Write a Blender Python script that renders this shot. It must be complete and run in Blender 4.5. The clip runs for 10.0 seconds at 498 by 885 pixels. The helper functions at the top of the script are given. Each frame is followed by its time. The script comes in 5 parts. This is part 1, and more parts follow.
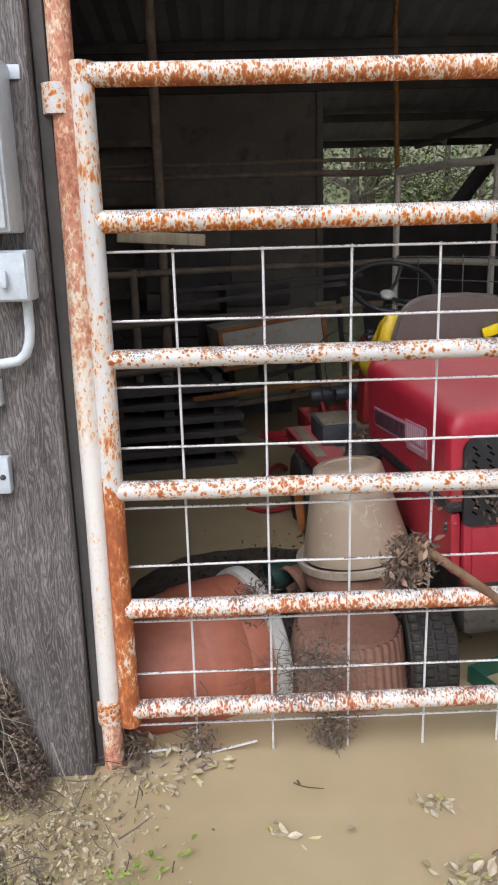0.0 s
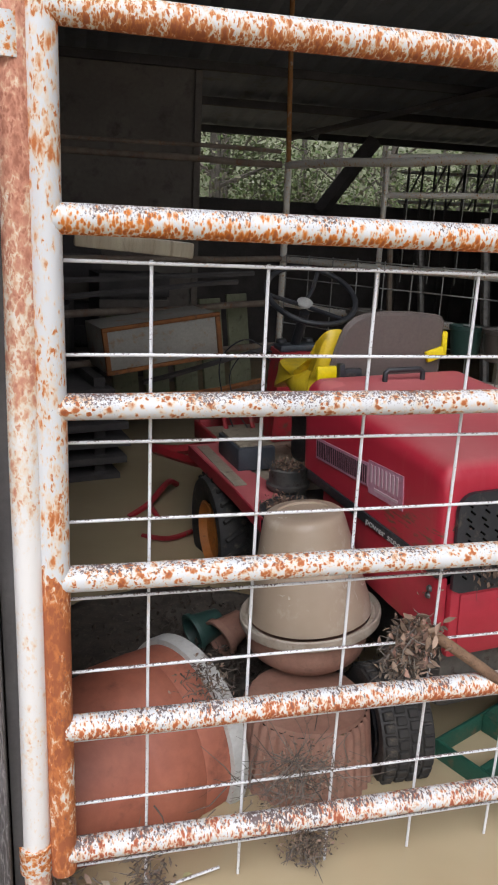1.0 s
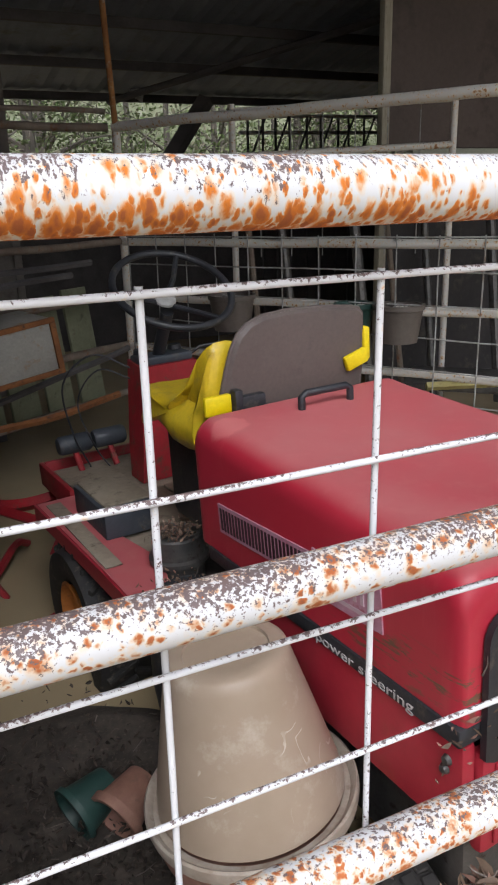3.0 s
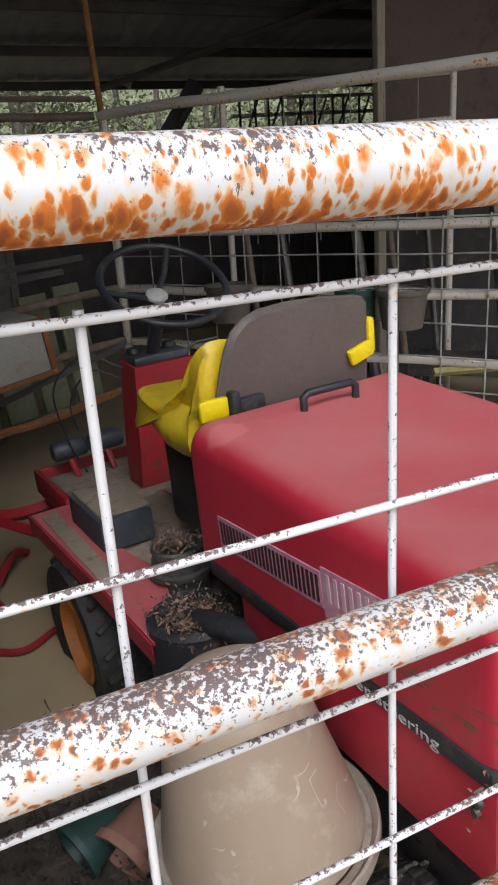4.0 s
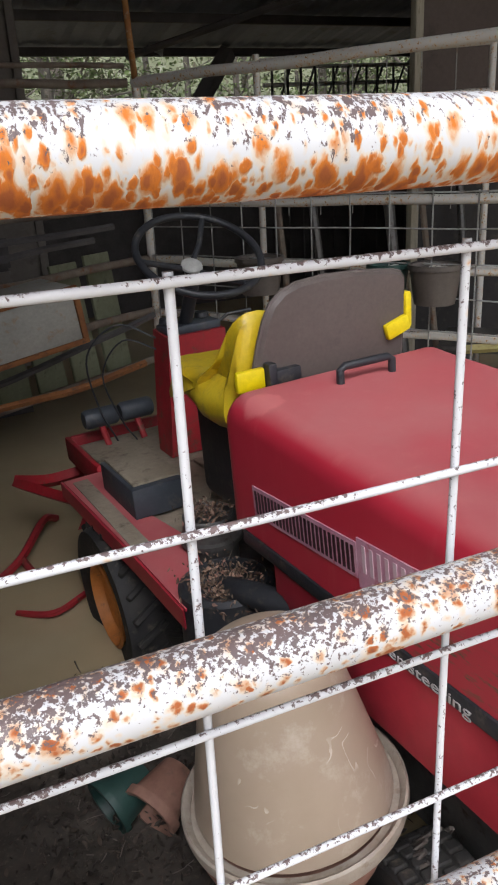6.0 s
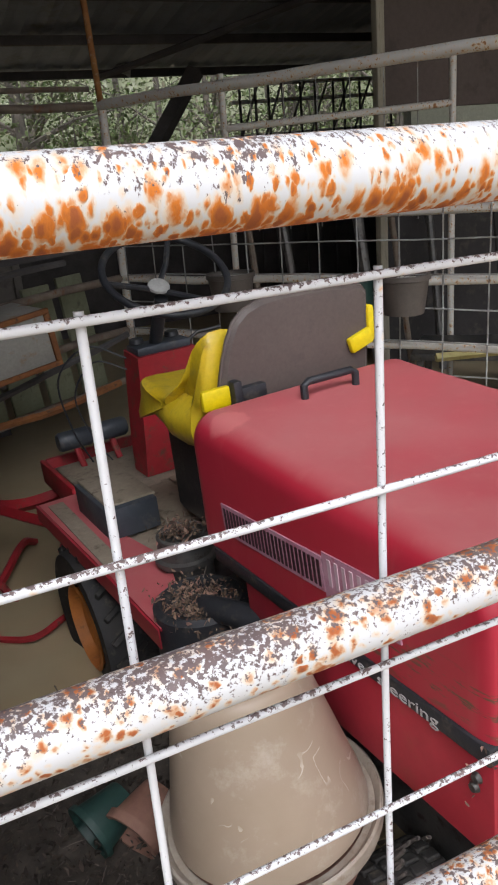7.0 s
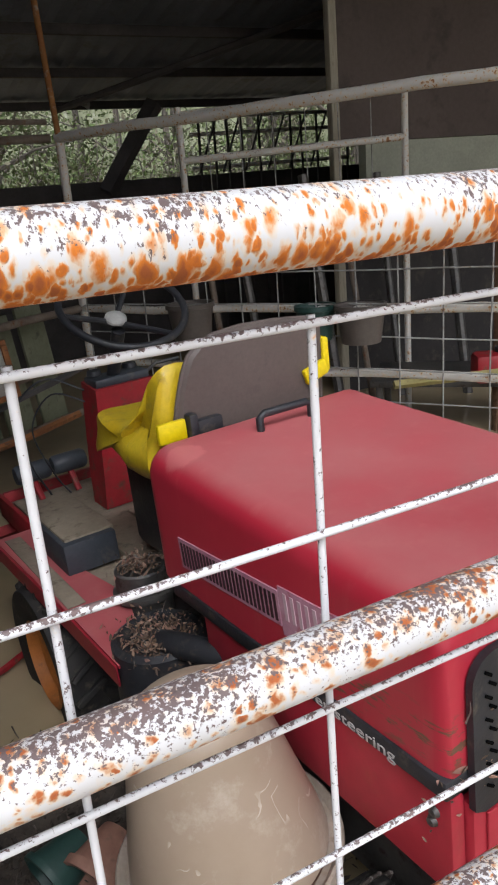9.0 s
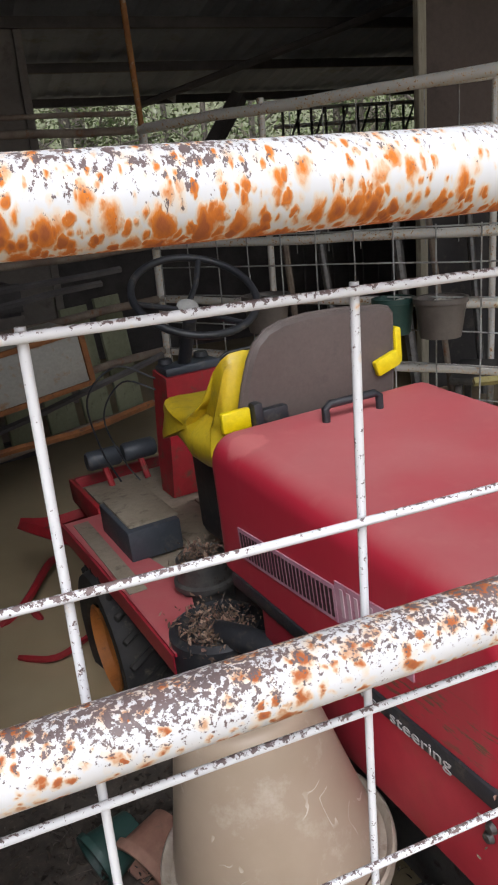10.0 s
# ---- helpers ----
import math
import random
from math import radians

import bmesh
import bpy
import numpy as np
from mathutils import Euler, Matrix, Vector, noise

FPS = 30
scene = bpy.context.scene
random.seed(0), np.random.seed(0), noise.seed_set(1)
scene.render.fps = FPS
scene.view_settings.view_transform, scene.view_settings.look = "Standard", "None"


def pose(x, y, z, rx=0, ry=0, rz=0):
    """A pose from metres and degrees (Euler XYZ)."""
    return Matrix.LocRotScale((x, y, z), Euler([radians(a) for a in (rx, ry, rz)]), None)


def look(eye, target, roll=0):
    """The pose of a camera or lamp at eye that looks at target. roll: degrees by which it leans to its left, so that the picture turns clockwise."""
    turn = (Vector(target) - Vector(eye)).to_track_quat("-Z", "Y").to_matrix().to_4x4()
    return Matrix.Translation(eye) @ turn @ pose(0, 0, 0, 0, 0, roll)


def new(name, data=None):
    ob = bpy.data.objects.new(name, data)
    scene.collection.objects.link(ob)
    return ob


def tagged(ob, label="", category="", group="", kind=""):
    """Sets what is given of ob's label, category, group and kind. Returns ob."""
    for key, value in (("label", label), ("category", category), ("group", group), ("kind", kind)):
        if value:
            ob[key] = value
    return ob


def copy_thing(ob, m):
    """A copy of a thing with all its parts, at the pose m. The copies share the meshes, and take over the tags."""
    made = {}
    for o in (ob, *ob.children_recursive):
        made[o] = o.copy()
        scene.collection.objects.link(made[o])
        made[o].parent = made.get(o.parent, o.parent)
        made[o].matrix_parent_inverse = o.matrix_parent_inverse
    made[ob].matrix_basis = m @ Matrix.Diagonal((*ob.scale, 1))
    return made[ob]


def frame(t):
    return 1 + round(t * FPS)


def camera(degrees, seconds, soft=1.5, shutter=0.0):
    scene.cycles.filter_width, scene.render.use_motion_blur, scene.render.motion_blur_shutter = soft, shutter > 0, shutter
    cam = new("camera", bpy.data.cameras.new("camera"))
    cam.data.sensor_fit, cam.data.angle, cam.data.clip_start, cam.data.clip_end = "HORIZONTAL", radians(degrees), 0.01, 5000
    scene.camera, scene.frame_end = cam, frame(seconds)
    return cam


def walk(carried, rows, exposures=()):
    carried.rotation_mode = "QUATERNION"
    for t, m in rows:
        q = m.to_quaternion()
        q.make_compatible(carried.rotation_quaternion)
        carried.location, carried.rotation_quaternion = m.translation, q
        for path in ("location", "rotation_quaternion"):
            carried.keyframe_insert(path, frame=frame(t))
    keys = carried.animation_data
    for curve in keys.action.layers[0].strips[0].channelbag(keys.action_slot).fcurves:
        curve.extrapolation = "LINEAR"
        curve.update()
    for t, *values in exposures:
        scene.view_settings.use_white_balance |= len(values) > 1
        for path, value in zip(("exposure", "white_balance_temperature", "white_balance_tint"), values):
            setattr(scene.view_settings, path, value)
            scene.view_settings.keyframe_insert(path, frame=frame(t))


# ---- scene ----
cam = camera(36.5, 10.0, soft=2.0)
PATH = [
    (0, (0.122, -1.757, 1.405), (0.164, 0.174, 0.887), -1.6),
    (0.5, (-0.01, -1.546, 1.413), (0.302, 0.35, 0.857), 0.8),
    (1, (-0.148, -1.293, 1.457), (0.326, 0.569, 0.9), 2.7),
    (1.2, (-0.149, -1.215, 1.443), (0.393, 0.63, 0.895), 2.0),
    (1.5, (-0.101, -1.076, 1.432), (0.515, 0.743, 0.878), 0.5),
    (2, (-0.005, -0.841, 1.456), (0.691, 0.95, 0.9), -2.0),
    (2.2, (0.005, -0.763, 1.456), (0.748, 1.004, 0.886), -2.2),
    (2.5, (0.016, -0.651, 1.446), (0.825, 1.081, 0.86), -1.0),
    (4, (0.112, -0.397, 1.448), (0.905, 1.321, 0.801), -3.9),
    (4.5, (0.136, -0.407, 1.444), (0.919, 1.305, 0.769), -4.8),
    (5, (0.113, -0.394, 1.443), (0.884, 1.309, 0.734), -2.7),
    (6.5, (0.071, -0.403, 1.453), (0.794, 1.326, 0.752), -3.4),
    (7, (0.109, -0.422, 1.458), (0.882, 1.294, 0.78), -4.9),
    (7.5, (0.124, -0.436, 1.458), (0.956, 1.26, 0.801), -5.9),
    (8, (0.144, -0.456, 1.455), (1.021, 1.223, 0.814), -6.0),
    (8.5, (0.15, -0.459, 1.461), (1.043, 1.217, 0.833), -5.4),
    (9, (0.129, -0.428, 1.471), (0.998, 1.263, 0.85), -4.8),
    (9.5, (0.128, -0.412, 1.468), (0.929, 1.315, 0.856), -4.2),
    (10, (0.167, -0.413, 1.446), (0.849, 1.363, 0.831), -4.9),
]
walk(cam, [(t, look(eye, target, roll)) for t, eye, target, roll in PATH], exposures=[(0, 0.14, 6300, 11), (1, 0.10, 6250, 11), (2, 0.16, 6200, 11), (2.7, 0.26, 6200, 11), (4, 0.31, 6250, 11), (10, 0.31, 6250, 11)])

# ---- light ----
world = bpy.data.worlds.new("overcast_sky")
scene.world = world
world.use_nodes = True
wn = world.node_tree.nodes
sky = wn.new("ShaderNodeTexSky")
sky.sky_type = 'NISHITA'
sky.sun_disc = False
sky.sun_elevation, sky.sun_rotation = radians(50), radians(200)
sky.air_density, sky.dust_density = 1.0, 5.0
soft_sky = wn.new("ShaderNodeHueSaturation")
soft_sky.inputs["Saturation"].default_value = 0.25
world.node_tree.links.new(sky.outputs[0], soft_sky.inputs["Color"])
world.node_tree.links.new(soft_sky.outputs[0], wn["Background"].inputs[0])
wn["Background"].inputs[1].default_value = 0.15
sun = new("sun", bpy.data.lights.new("sun", 'SUN'))
sun.data.energy, sun.data.angle, sun.data.color = 1.25, radians(40), (1.0, 0.985, 1.04)
sun.matrix_world = look((-1.5, -6.1, 8), (0.5, 0, 0))

WATER = 0.07


# ---- material helpers ----
def mat(name, rough=0.7, metal=0.0):
    m = bpy.data.materials.new(name)
    m.use_nodes = True
    b = m.node_tree.nodes["Principled BSDF"]
    b.inputs["Roughness"].default_value, b.inputs["Metallic"].default_value = rough, metal
    return m, m.node_tree, b


def node(nt, kind, **values):
    n = nt.nodes.new(kind)
    for key, value in values.items():
        n.inputs[key].default_value = value
    return n


def noise_out(nt, scale, detail=4, rough=0.55, coord="Object", stretch=(1, 1, 1), distort=0.0):
    tc = nt.nodes.new("ShaderNodeTexCoord")
    mp = nt.nodes.new("ShaderNodeMapping")
    mp.inputs["Scale"].default_value = stretch
    nt.links.new(tc.outputs[coord], mp.inputs[0])
    n = node(nt, "ShaderNodeTexNoise", Scale=scale, Detail=detail, Roughness=rough, Distortion=distort)
    nt.links.new(mp.outputs[0], n.inputs["Vector"])
    return n.outputs["Fac"]


def ramp(nt, fac, stops):
    r = nt.nodes.new("ShaderNodeValToRGB")
    while len(r.color_ramp.elements) < len(stops):
        r.color_ramp.elements.new(0.5)
    for e, (p, c) in zip(r.color_ramp.elements, stops):
        e.position = p
        e.color = (*c, 1) if len(c) == 3 else c
    nt.links.new(fac, r.inputs[0])
    return r.outputs[0]


def mix(nt, fac, a, b, blend='MIX'):
    n = nt.nodes.new("ShaderNodeMix")
    n.data_type, n.blend_type = 'RGBA', blend
    for sock, v in ((n.inputs[0], fac), (n.inputs[6], a), (n.inputs[7], b)):
        if isinstance(v, (int, float)):
            sock.default_value = v
        elif isinstance(v, tuple):
            sock.default_value = (*v, 1)
        else:
            nt.links.new(v, sock)
    return n.outputs[2]


def calc(nt, op, a, b=0.0):
    n = nt.nodes.new("ShaderNodeMath")
    n.operation = op
    for sock, v in ((n.inputs[0], a), (n.inputs[1], b)):
        if isinstance(v, (int, float)):
            sock.default_value = v
        else:
            nt.links.new(v, sock)
    return n.outputs[0]


def bump(nt, b, height, strength=0.3, dist=0.003):
    n = node(nt, "ShaderNodeBump", Strength=strength, Distance=dist)
    nt.links.new(height, n.inputs["Height"])
    nt.links.new(n.outputs[0], b.inputs["Normal"])


BW = [(0.0, (0, 0, 0)), (1.0, (1, 1, 1))]


def step_mask(nt, fac, lo, hi):
    return ramp(nt, fac, [(lo, (0, 0, 0)), (hi, (1, 1, 1))])


def mottled(name, c1, c2, scale, rough=0.8, c3=None, fine=60, strength=0.3, dist=0.003, metal=0.0, stretch=(1, 1, 1), spec=0.5):
    """Two tones in patches, a third in small stains, and a fine relief."""
    m, nt, b = mat(name, rough, metal)
    big = noise_out(nt, scale, 5, 0.6, stretch=stretch)
    col = mix(nt, step_mask(nt, big, 0.38, 0.66), c1, c2)
    if c3:
        col = mix(nt, step_mask(nt, noise_out(nt, scale * 3.3, 6, 0.65, stretch=stretch), 0.56, 0.7), col, c3)
    grain = noise_out(nt, fine, 5, 0.7, stretch=stretch)
    col = mix(nt, 0.35, col, ramp(nt, grain, [(0.3, (0.45, 0.45, 0.45)), (0.7, (1, 1, 1))]), 'MULTIPLY')
    nt.links.new(col, b.inputs["Base Color"])
    nt.links.new(calc(nt, 'MULTIPLY_ADD', big, 0.3), b.inputs["Roughness"])
    b.inputs["Roughness"].links[0].from_node.inputs[2].default_value = rough - 0.15
    b.inputs["Specular IOR Level"].default_value = spec
    bump(nt, b, grain, strength, dist)
    return m


def rusty_paint(name, rust=0.0, flake=0.0, paint=(0.64, 0.65, 0.665), scale=1.0, chip_scale=1.0, up_rust=-0.07, low_rust=None, high_rust=None,
                tones=((0.71, 0.26, 0.045), (0.46, 0.115, 0.028)), stretch=(1, 1, 1), ragged=0.016, spotty=1.0, patchy=0.8):
    """White paint over steel: orange rust blisters with a stain round each, small dark chips.
    low_rust, high_rust: (height, amount) below or above which rust has spread further."""
    m, nt, b = mat(name, 0.45)
    info = nt.nodes.new("ShaderNodeObjectInfo")
    geo = nt.nodes.new("ShaderNodeNewGeometry")
    tc = nt.nodes.new("ShaderNodeTexCoord")
    add = nt.nodes.new("ShaderNodeVectorMath")
    add.operation = 'ADD'
    rnd = nt.nodes.new("ShaderNodeCombineXYZ")
    nt.links.new(calc(nt, 'MULTIPLY', info.outputs["Random"], 37.0), rnd.inputs[0])
    mp = nt.nodes.new("ShaderNodeMapping")
    mp.inputs["Scale"].default_value = stretch
    nt.links.new(tc.outputs["Object"], mp.inputs[0])
    nt.links.new(mp.outputs[0], add.inputs[0])
    nt.links.new(rnd.outputs[0], add.inputs[1])

    def nz(sc, det, ro, dis=0.0):
        n = node(nt, "ShaderNodeTexNoise", Scale=sc * scale, Detail=det, Roughness=ro, Distortion=dis)
        nt.links.new(add.outputs[0], n.inputs["Vector"])
        return n.outputs["Fac"]
    sep = nt.nodes.new("ShaderNodeSeparateXYZ")
    nt.links.new(geo.outputs["Normal"], sep.inputs[0])
    up = sep.outputs[2]
    patch = nz(9, 3, 0.5)
    wob = nt.nodes.new("ShaderNodeTexNoise")
    wob.inputs["Scale"].default_value, wob.inputs["Detail"].default_value = 130 * scale, 3
    nt.links.new(add.outputs[0], wob.inputs["Vector"])
    shift = nt.nodes.new("ShaderNodeVectorMath")
    shift.operation = 'MULTIPLY_ADD'
    nt.links.new(wob.outputs["Color"], shift.inputs[0])
    shift.inputs[1].default_value = (ragged / scale,) * 3
    nt.links.new(add.outputs[0], shift.inputs[2])

    def blisters(sc, grow):
        cell = nt.nodes.new("ShaderNodeTexVoronoi")
        cell.feature = 'SMOOTH_F1'
        cell.inputs["Smoothness"].default_value = 0.35
        cell.inputs["Scale"].default_value = sc * scale
        nt.links.new(shift.outputs[0], cell.inputs["Vector"])
        size = nt.nodes.new("ShaderNodeSeparateXYZ")
        nt.links.new(cell.outputs["Color"], size.inputs[0])
        return calc(nt, 'SUBTRACT', calc(nt, 'MULTIPLY', size.outputs[0], grow), cell.outputs["Distance"])
    spots = calc(nt, 'ADD', calc(nt, 'MAXIMUM', blisters(75, 0.55), calc(nt, 'SUBTRACT', blisters(150, 0.62), 0.02)), 0.02)
    spots = calc(nt, 'ADD', calc(nt, 'MULTIPLY', spots, spotty), 0.43)
    field = calc(nt, 'ADD', spots, calc(nt, 'MULTIPLY', calc(nt, 'SUBTRACT', patch, 0.5), patchy))
    field = calc(nt, 'ADD', field, calc(nt, 'MULTIPLY', calc(nt, 'SUBTRACT', nz(120, 4, 0.65), 0.5), 0.34))
    field = calc(nt, 'ADD', field, rust)
    field = calc(nt, 'ADD', field, calc(nt, 'MULTIPLY', up, up_rust))
    oz = nt.nodes.new("ShaderNodeSeparateXYZ")
    nt.links.new(tc.outputs["Object"], oz.inputs[0])
    height = calc(nt, 'ADD', oz.outputs[2], calc(nt, 'MULTIPLY', calc(nt, 'SUBTRACT', nz(14, 3, 0.6), 0.5), 0.25))
    if low_rust:
        field = calc(nt, 'ADD', field, calc(nt, 'MULTIPLY', calc(nt, 'LESS_THAN', height, low_rust[0]), low_rust[1]))
    if high_rust:
        n = nt.nodes.new("ShaderNodeMapRange")
        nt.links.new(height, n.inputs[0])
        n.inputs[1].default_value, n.inputs[2].default_value, n.inputs[3].default_value, n.inputs[4].default_value = high_rust[0] - 0.25, high_rust[0] + 0.25, 0.0, high_rust[1]
        field = calc(nt, 'ADD', field, n.outputs[0])
    halo = step_mask(nt, field, 0.30, 0.62)
    core = step_mask(nt, field, 0.49, 0.71)
    heart = step_mask(nt, field, 0.74, 1.02)
    chips = calc(nt, 'ADD', nz(150 * chip_scale, 6, 0.68, 0.1), calc(nt, 'MULTIPLY', up, 0.13))
    chips = calc(nt, 'ADD', chips, calc(nt, 'MULTIPLY', calc(nt, 'SUBTRACT', nz(10, 3, 0.5), 0.5), 0.42))
    chip = step_mask(nt, calc(nt, 'ADD', chips, flake), 0.655, 0.67)
    dirt = step_mask(nt, nz(18, 5, 0.65), 0.45, 0.8)
    col = mix(nt, calc(nt, 'MULTIPLY', dirt, 0.25), paint, (0.58, 0.56, 0.52))
    col = mix(nt, calc(nt, 'MULTIPLY', halo, 0.72), col, (0.74, 0.50, 0.23))
    col = mix(nt, core, col, mix(nt, nz(110, 4, 0.7), *tones))
    col = mix(nt, calc(nt, 'MULTIPLY', heart, 0.65), col, mix(nt, nz(70, 4, 0.6), (0.30, 0.07, 0.03), (0.16, 0.05, 0.03)))
    col = mix(nt, chip, col, mix(nt, nz(60, 3, 0.6), (0.105, 0.09, 0.094), (0.18, 0.115, 0.105)))
    nt.links.new(col, b.inputs["Base Color"])
    nt.links.new(calc(nt, 'MULTIPLY_ADD', core, 0.4), b.inputs["Roughness"])
    b.inputs["Roughness"].links[0].from_node.inputs[2].default_value = 0.42
    h = calc(nt, 'SUBTRACT', calc(nt, 'MULTIPLY', core, calc(nt, 'ADD', nz(160, 4, 0.7), 0.3)), calc(nt, 'MULTIPLY', chip, 0.5))
    bump(nt, b, h, 0.5, 0.0012)
    return m


ROUND = (1.35, 0.72, 0.72)
RAIL_PAINTS = [rusty_paint("top_rail_paint", 0.21, -0.03, up_rust=-0.25, stretch=ROUND, tones=((0.60, 0.22, 0.05), (0.38, 0.10, 0.03))),
               rusty_paint("second_rail_paint", 0.14, 0.012, scale=0.98, chip_scale=1.7, up_rust=-0.27, stretch=(1.25, 0.75, 0.70), ragged=0.008, patchy=0.7, tones=((0.72, 0.235, 0.02), (0.45, 0.10, 0.012))),
               rusty_paint("third_rail_paint", 0.03, 0.03, scale=0.75, chip_scale=2.3, up_rust=0.04, ragged=0.009, tones=((0.52, 0.16, 0.035), (0.28, 0.07, 0.025))),
               rusty_paint("fourth_rail_paint", 0.05, -0.02, scale=0.8, chip_scale=1.7, up_rust=0.0, tones=((0.58, 0.19, 0.045), (0.33, 0.085, 0.03))),
               rusty_paint("fifth_rail_paint", 0.20, 0.0, up_rust=-0.25, stretch=ROUND, tones=((0.55, 0.16, 0.04), (0.34, 0.08, 0.03))),
               rusty_paint("lowest_rail_paint", 0.15, 0.01, up_rust=-0.08, stretch=ROUND, tones=((0.50, 0.15, 0.06), (0.34, 0.08, 0.045)))]
GATE_RUSTIER = rusty_paint("rusty_hinge_paint", 0.07, 0.0)
GATE_RUST = rusty_paint("rusted_hinge", 0.25, -0.1)
STILE_PAINT = rusty_paint("stile_paint", 0.03, -0.04, low_rust=(0.84, 0.48), stretch=(1, 1, 0.45), spotty=0.75, patchy=1.5, tones=((0.62, 0.22, 0.06), (0.40, 0.11, 0.035)))
POST_PAINT = rusty_paint("post_paint", -0.12, -0.10, (0.76, 0.74, 0.72), low_rust=(0.25, 0.25), high_rust=(1.10, 0.42), stretch=(1, 1, 0.6), spotty=0.55, patchy=0.9, tones=((0.66, 0.33, 0.23), (0.50, 0.20, 0.12)))
WIRE = rusty_paint("wire_paint", -0.5, 0.02, (0.66, 0.67, 0.69), 0.55, 3.0)
FAR_PAINT = rusty_paint("dusty_fence_paint", -0.14, -0.06, (0.64, 0.62, 0.58), 0.6, tones=((0.40, 0.22, 0.10), (0.28, 0.13, 0.06)))
FAR_WIRE = mottled("dusty_wire", (0.40, 0.41, 0.40), (0.22, 0.21, 0.19), 9, 0.6, (0.2, 0.1, 0.05))
RUST = mottled("rusted_steel", (0.20, 0.075, 0.025), (0.32, 0.13, 0.04), 9, 0.85, (0.10, 0.05, 0.03), 120, 0.5)
m, nt, b = mat("weathered_timber", 0.85)
tc = nt.nodes.new("ShaderNodeTexCoord")
mp = nt.nodes.new("ShaderNodeMapping")
mp.inputs["Scale"].default_value = (1, 1, 0.16)
nt.links.new(tc.outputs["Object"], mp.inputs[0])
rings = node(nt, "ShaderNodeTexWave", Scale=30.0, Distortion=26.0, Detail=5.0)
rings.inputs["Detail Scale"].default_value = 1.6
nt.links.new(mp.outputs[0], rings.inputs["Vector"])
fibre = noise_out(nt, 60, 5, 0.7, stretch=(1, 1, 0.05))
col = mix(nt, step_mask(nt, noise_out(nt, 3, 5, 0.6, stretch=(2, 2, 0.5)), 0.35, 0.7), (0.060, 0.052, 0.050), (0.31, 0.285, 0.29))
col = mix(nt, calc(nt, 'MULTIPLY', ramp(nt, rings.outputs["Fac"], [(0.0, (1, 1, 1)), (0.35, (0, 0, 0))]), 0.6), col, (0.07, 0.06, 0.055))
col = mix(nt, calc(nt, 'MULTIPLY', ramp(nt, rings.outputs["Fac"], [(0.86, (0, 0, 0)), (0.97, (1, 1, 1))]), 0.45), col, (0.46, 0.43, 0.42))
col = mix(nt, 0.6, col, ramp(nt, fibre, [(0.3, (0.35, 0.34, 0.33)), (0.7, (1, 1, 1))]), 'MULTIPLY')
nt.links.new(col, b.inputs["Base Color"])
bump(nt, b, calc(nt, 'ADD', rings.outputs["Fac"], fibre), 0.6, 0.003)
WOOD = m
PLY = mottled("old_plywood", (0.15, 0.13, 0.115), (0.20, 0.18, 0.16), 1.5, 0.85, (0.10, 0.088, 0.078), 30)
BROWN = mottled("brown_boarding", (0.095, 0.074, 0.066), (0.125, 0.098, 0.088), 1.2, 0.85, (0.07, 0.055, 0.05), 30)
PALE = mottled("pale_green_board", (0.30, 0.32, 0.26), (0.38, 0.40, 0.33), 2, 0.8)
ROOF = mottled("weathered_sheet_iron", (0.15, 0.168, 0.20), (0.20, 0.22, 0.26), 1.1, 0.6, (0.12, 0.11, 0.11), 20, 0.2)
DARKWOOD = mottled("dark_rafter_timber", (0.066, 0.061, 0.062), (0.105, 0.098, 0.096), 4, 0.9)
RED = mottled("faded_red_paint", (0.40, 0.016, 0.036), (0.45, 0.035, 0.055), 3, 0.42, (0.40, 0.05, 0.05), 14, 0.05)
RED_DARK = mottled("muddy_red_paint", (0.42, 0.02, 0.03), (0.30, 0.025, 0.03), 6, 0.5, (0.14, 0.08, 0.05), 40, 0.15)
BLACK = mottled("black_plastic", (0.020, 0.022, 0.027), (0.033, 0.035, 0.041), 8, 0.5, (0.09, 0.08, 0.065), 60)
SEAT_BACK = mottled("grey_brown_vinyl", (0.11, 0.088, 0.08), (0.13, 0.105, 0.095), 4, 0.5, (0.09, 0.075, 0.07), 90, 0.1)
YELLOW = mottled("yellow_vinyl", (0.62, 0.44, 0.015), (0.68, 0.52, 0.03), 6, 0.4, (0.42, 0.30, 0.05), 70, 0.1)
RUBBER = mottled("muddy_tyre_rubber", (0.022, 0.022, 0.023), (0.045, 0.042, 0.038), 8, 0.75, (0.13, 0.11, 0.085), 50, 0.3)
MUDRUBBER = mottled("silted_tyre_rubber", (0.030, 0.029, 0.029), (0.055, 0.05, 0.046), 12, 0.6, (0.09, 0.08, 0.068), 60, 0.4)
ORANGE = mottled("orange_wheel_rim", (0.55, 0.20, 0.04), (0.40, 0.14, 0.035), 9, 0.6, (0.20, 0.10, 0.04))
SLATE = mottled("dark_blue_grey_plastic", (0.045, 0.055, 0.07), (0.065, 0.075, 0.09), 5, 0.5, (0.12, 0.11, 0.10))
MUD = mottled("dried_silt", (0.25, 0.21, 0.155), (0.33, 0.28, 0.215), 5, 0.8, (0.11, 0.085, 0.06), 50, 0.6, 0.006)
STEELDARK = mottled("dirty_engine_metal", (0.10, 0.10, 0.10), (0.17, 0.16, 0.15), 12, 0.5, (0.07, 0.05, 0.04), 60, 0.3, 0.003, 0.6)
m, nt, b = mat("tan_glazed_pot", 0.38)
tone = noise_out(nt, 5, 5, 0.6)
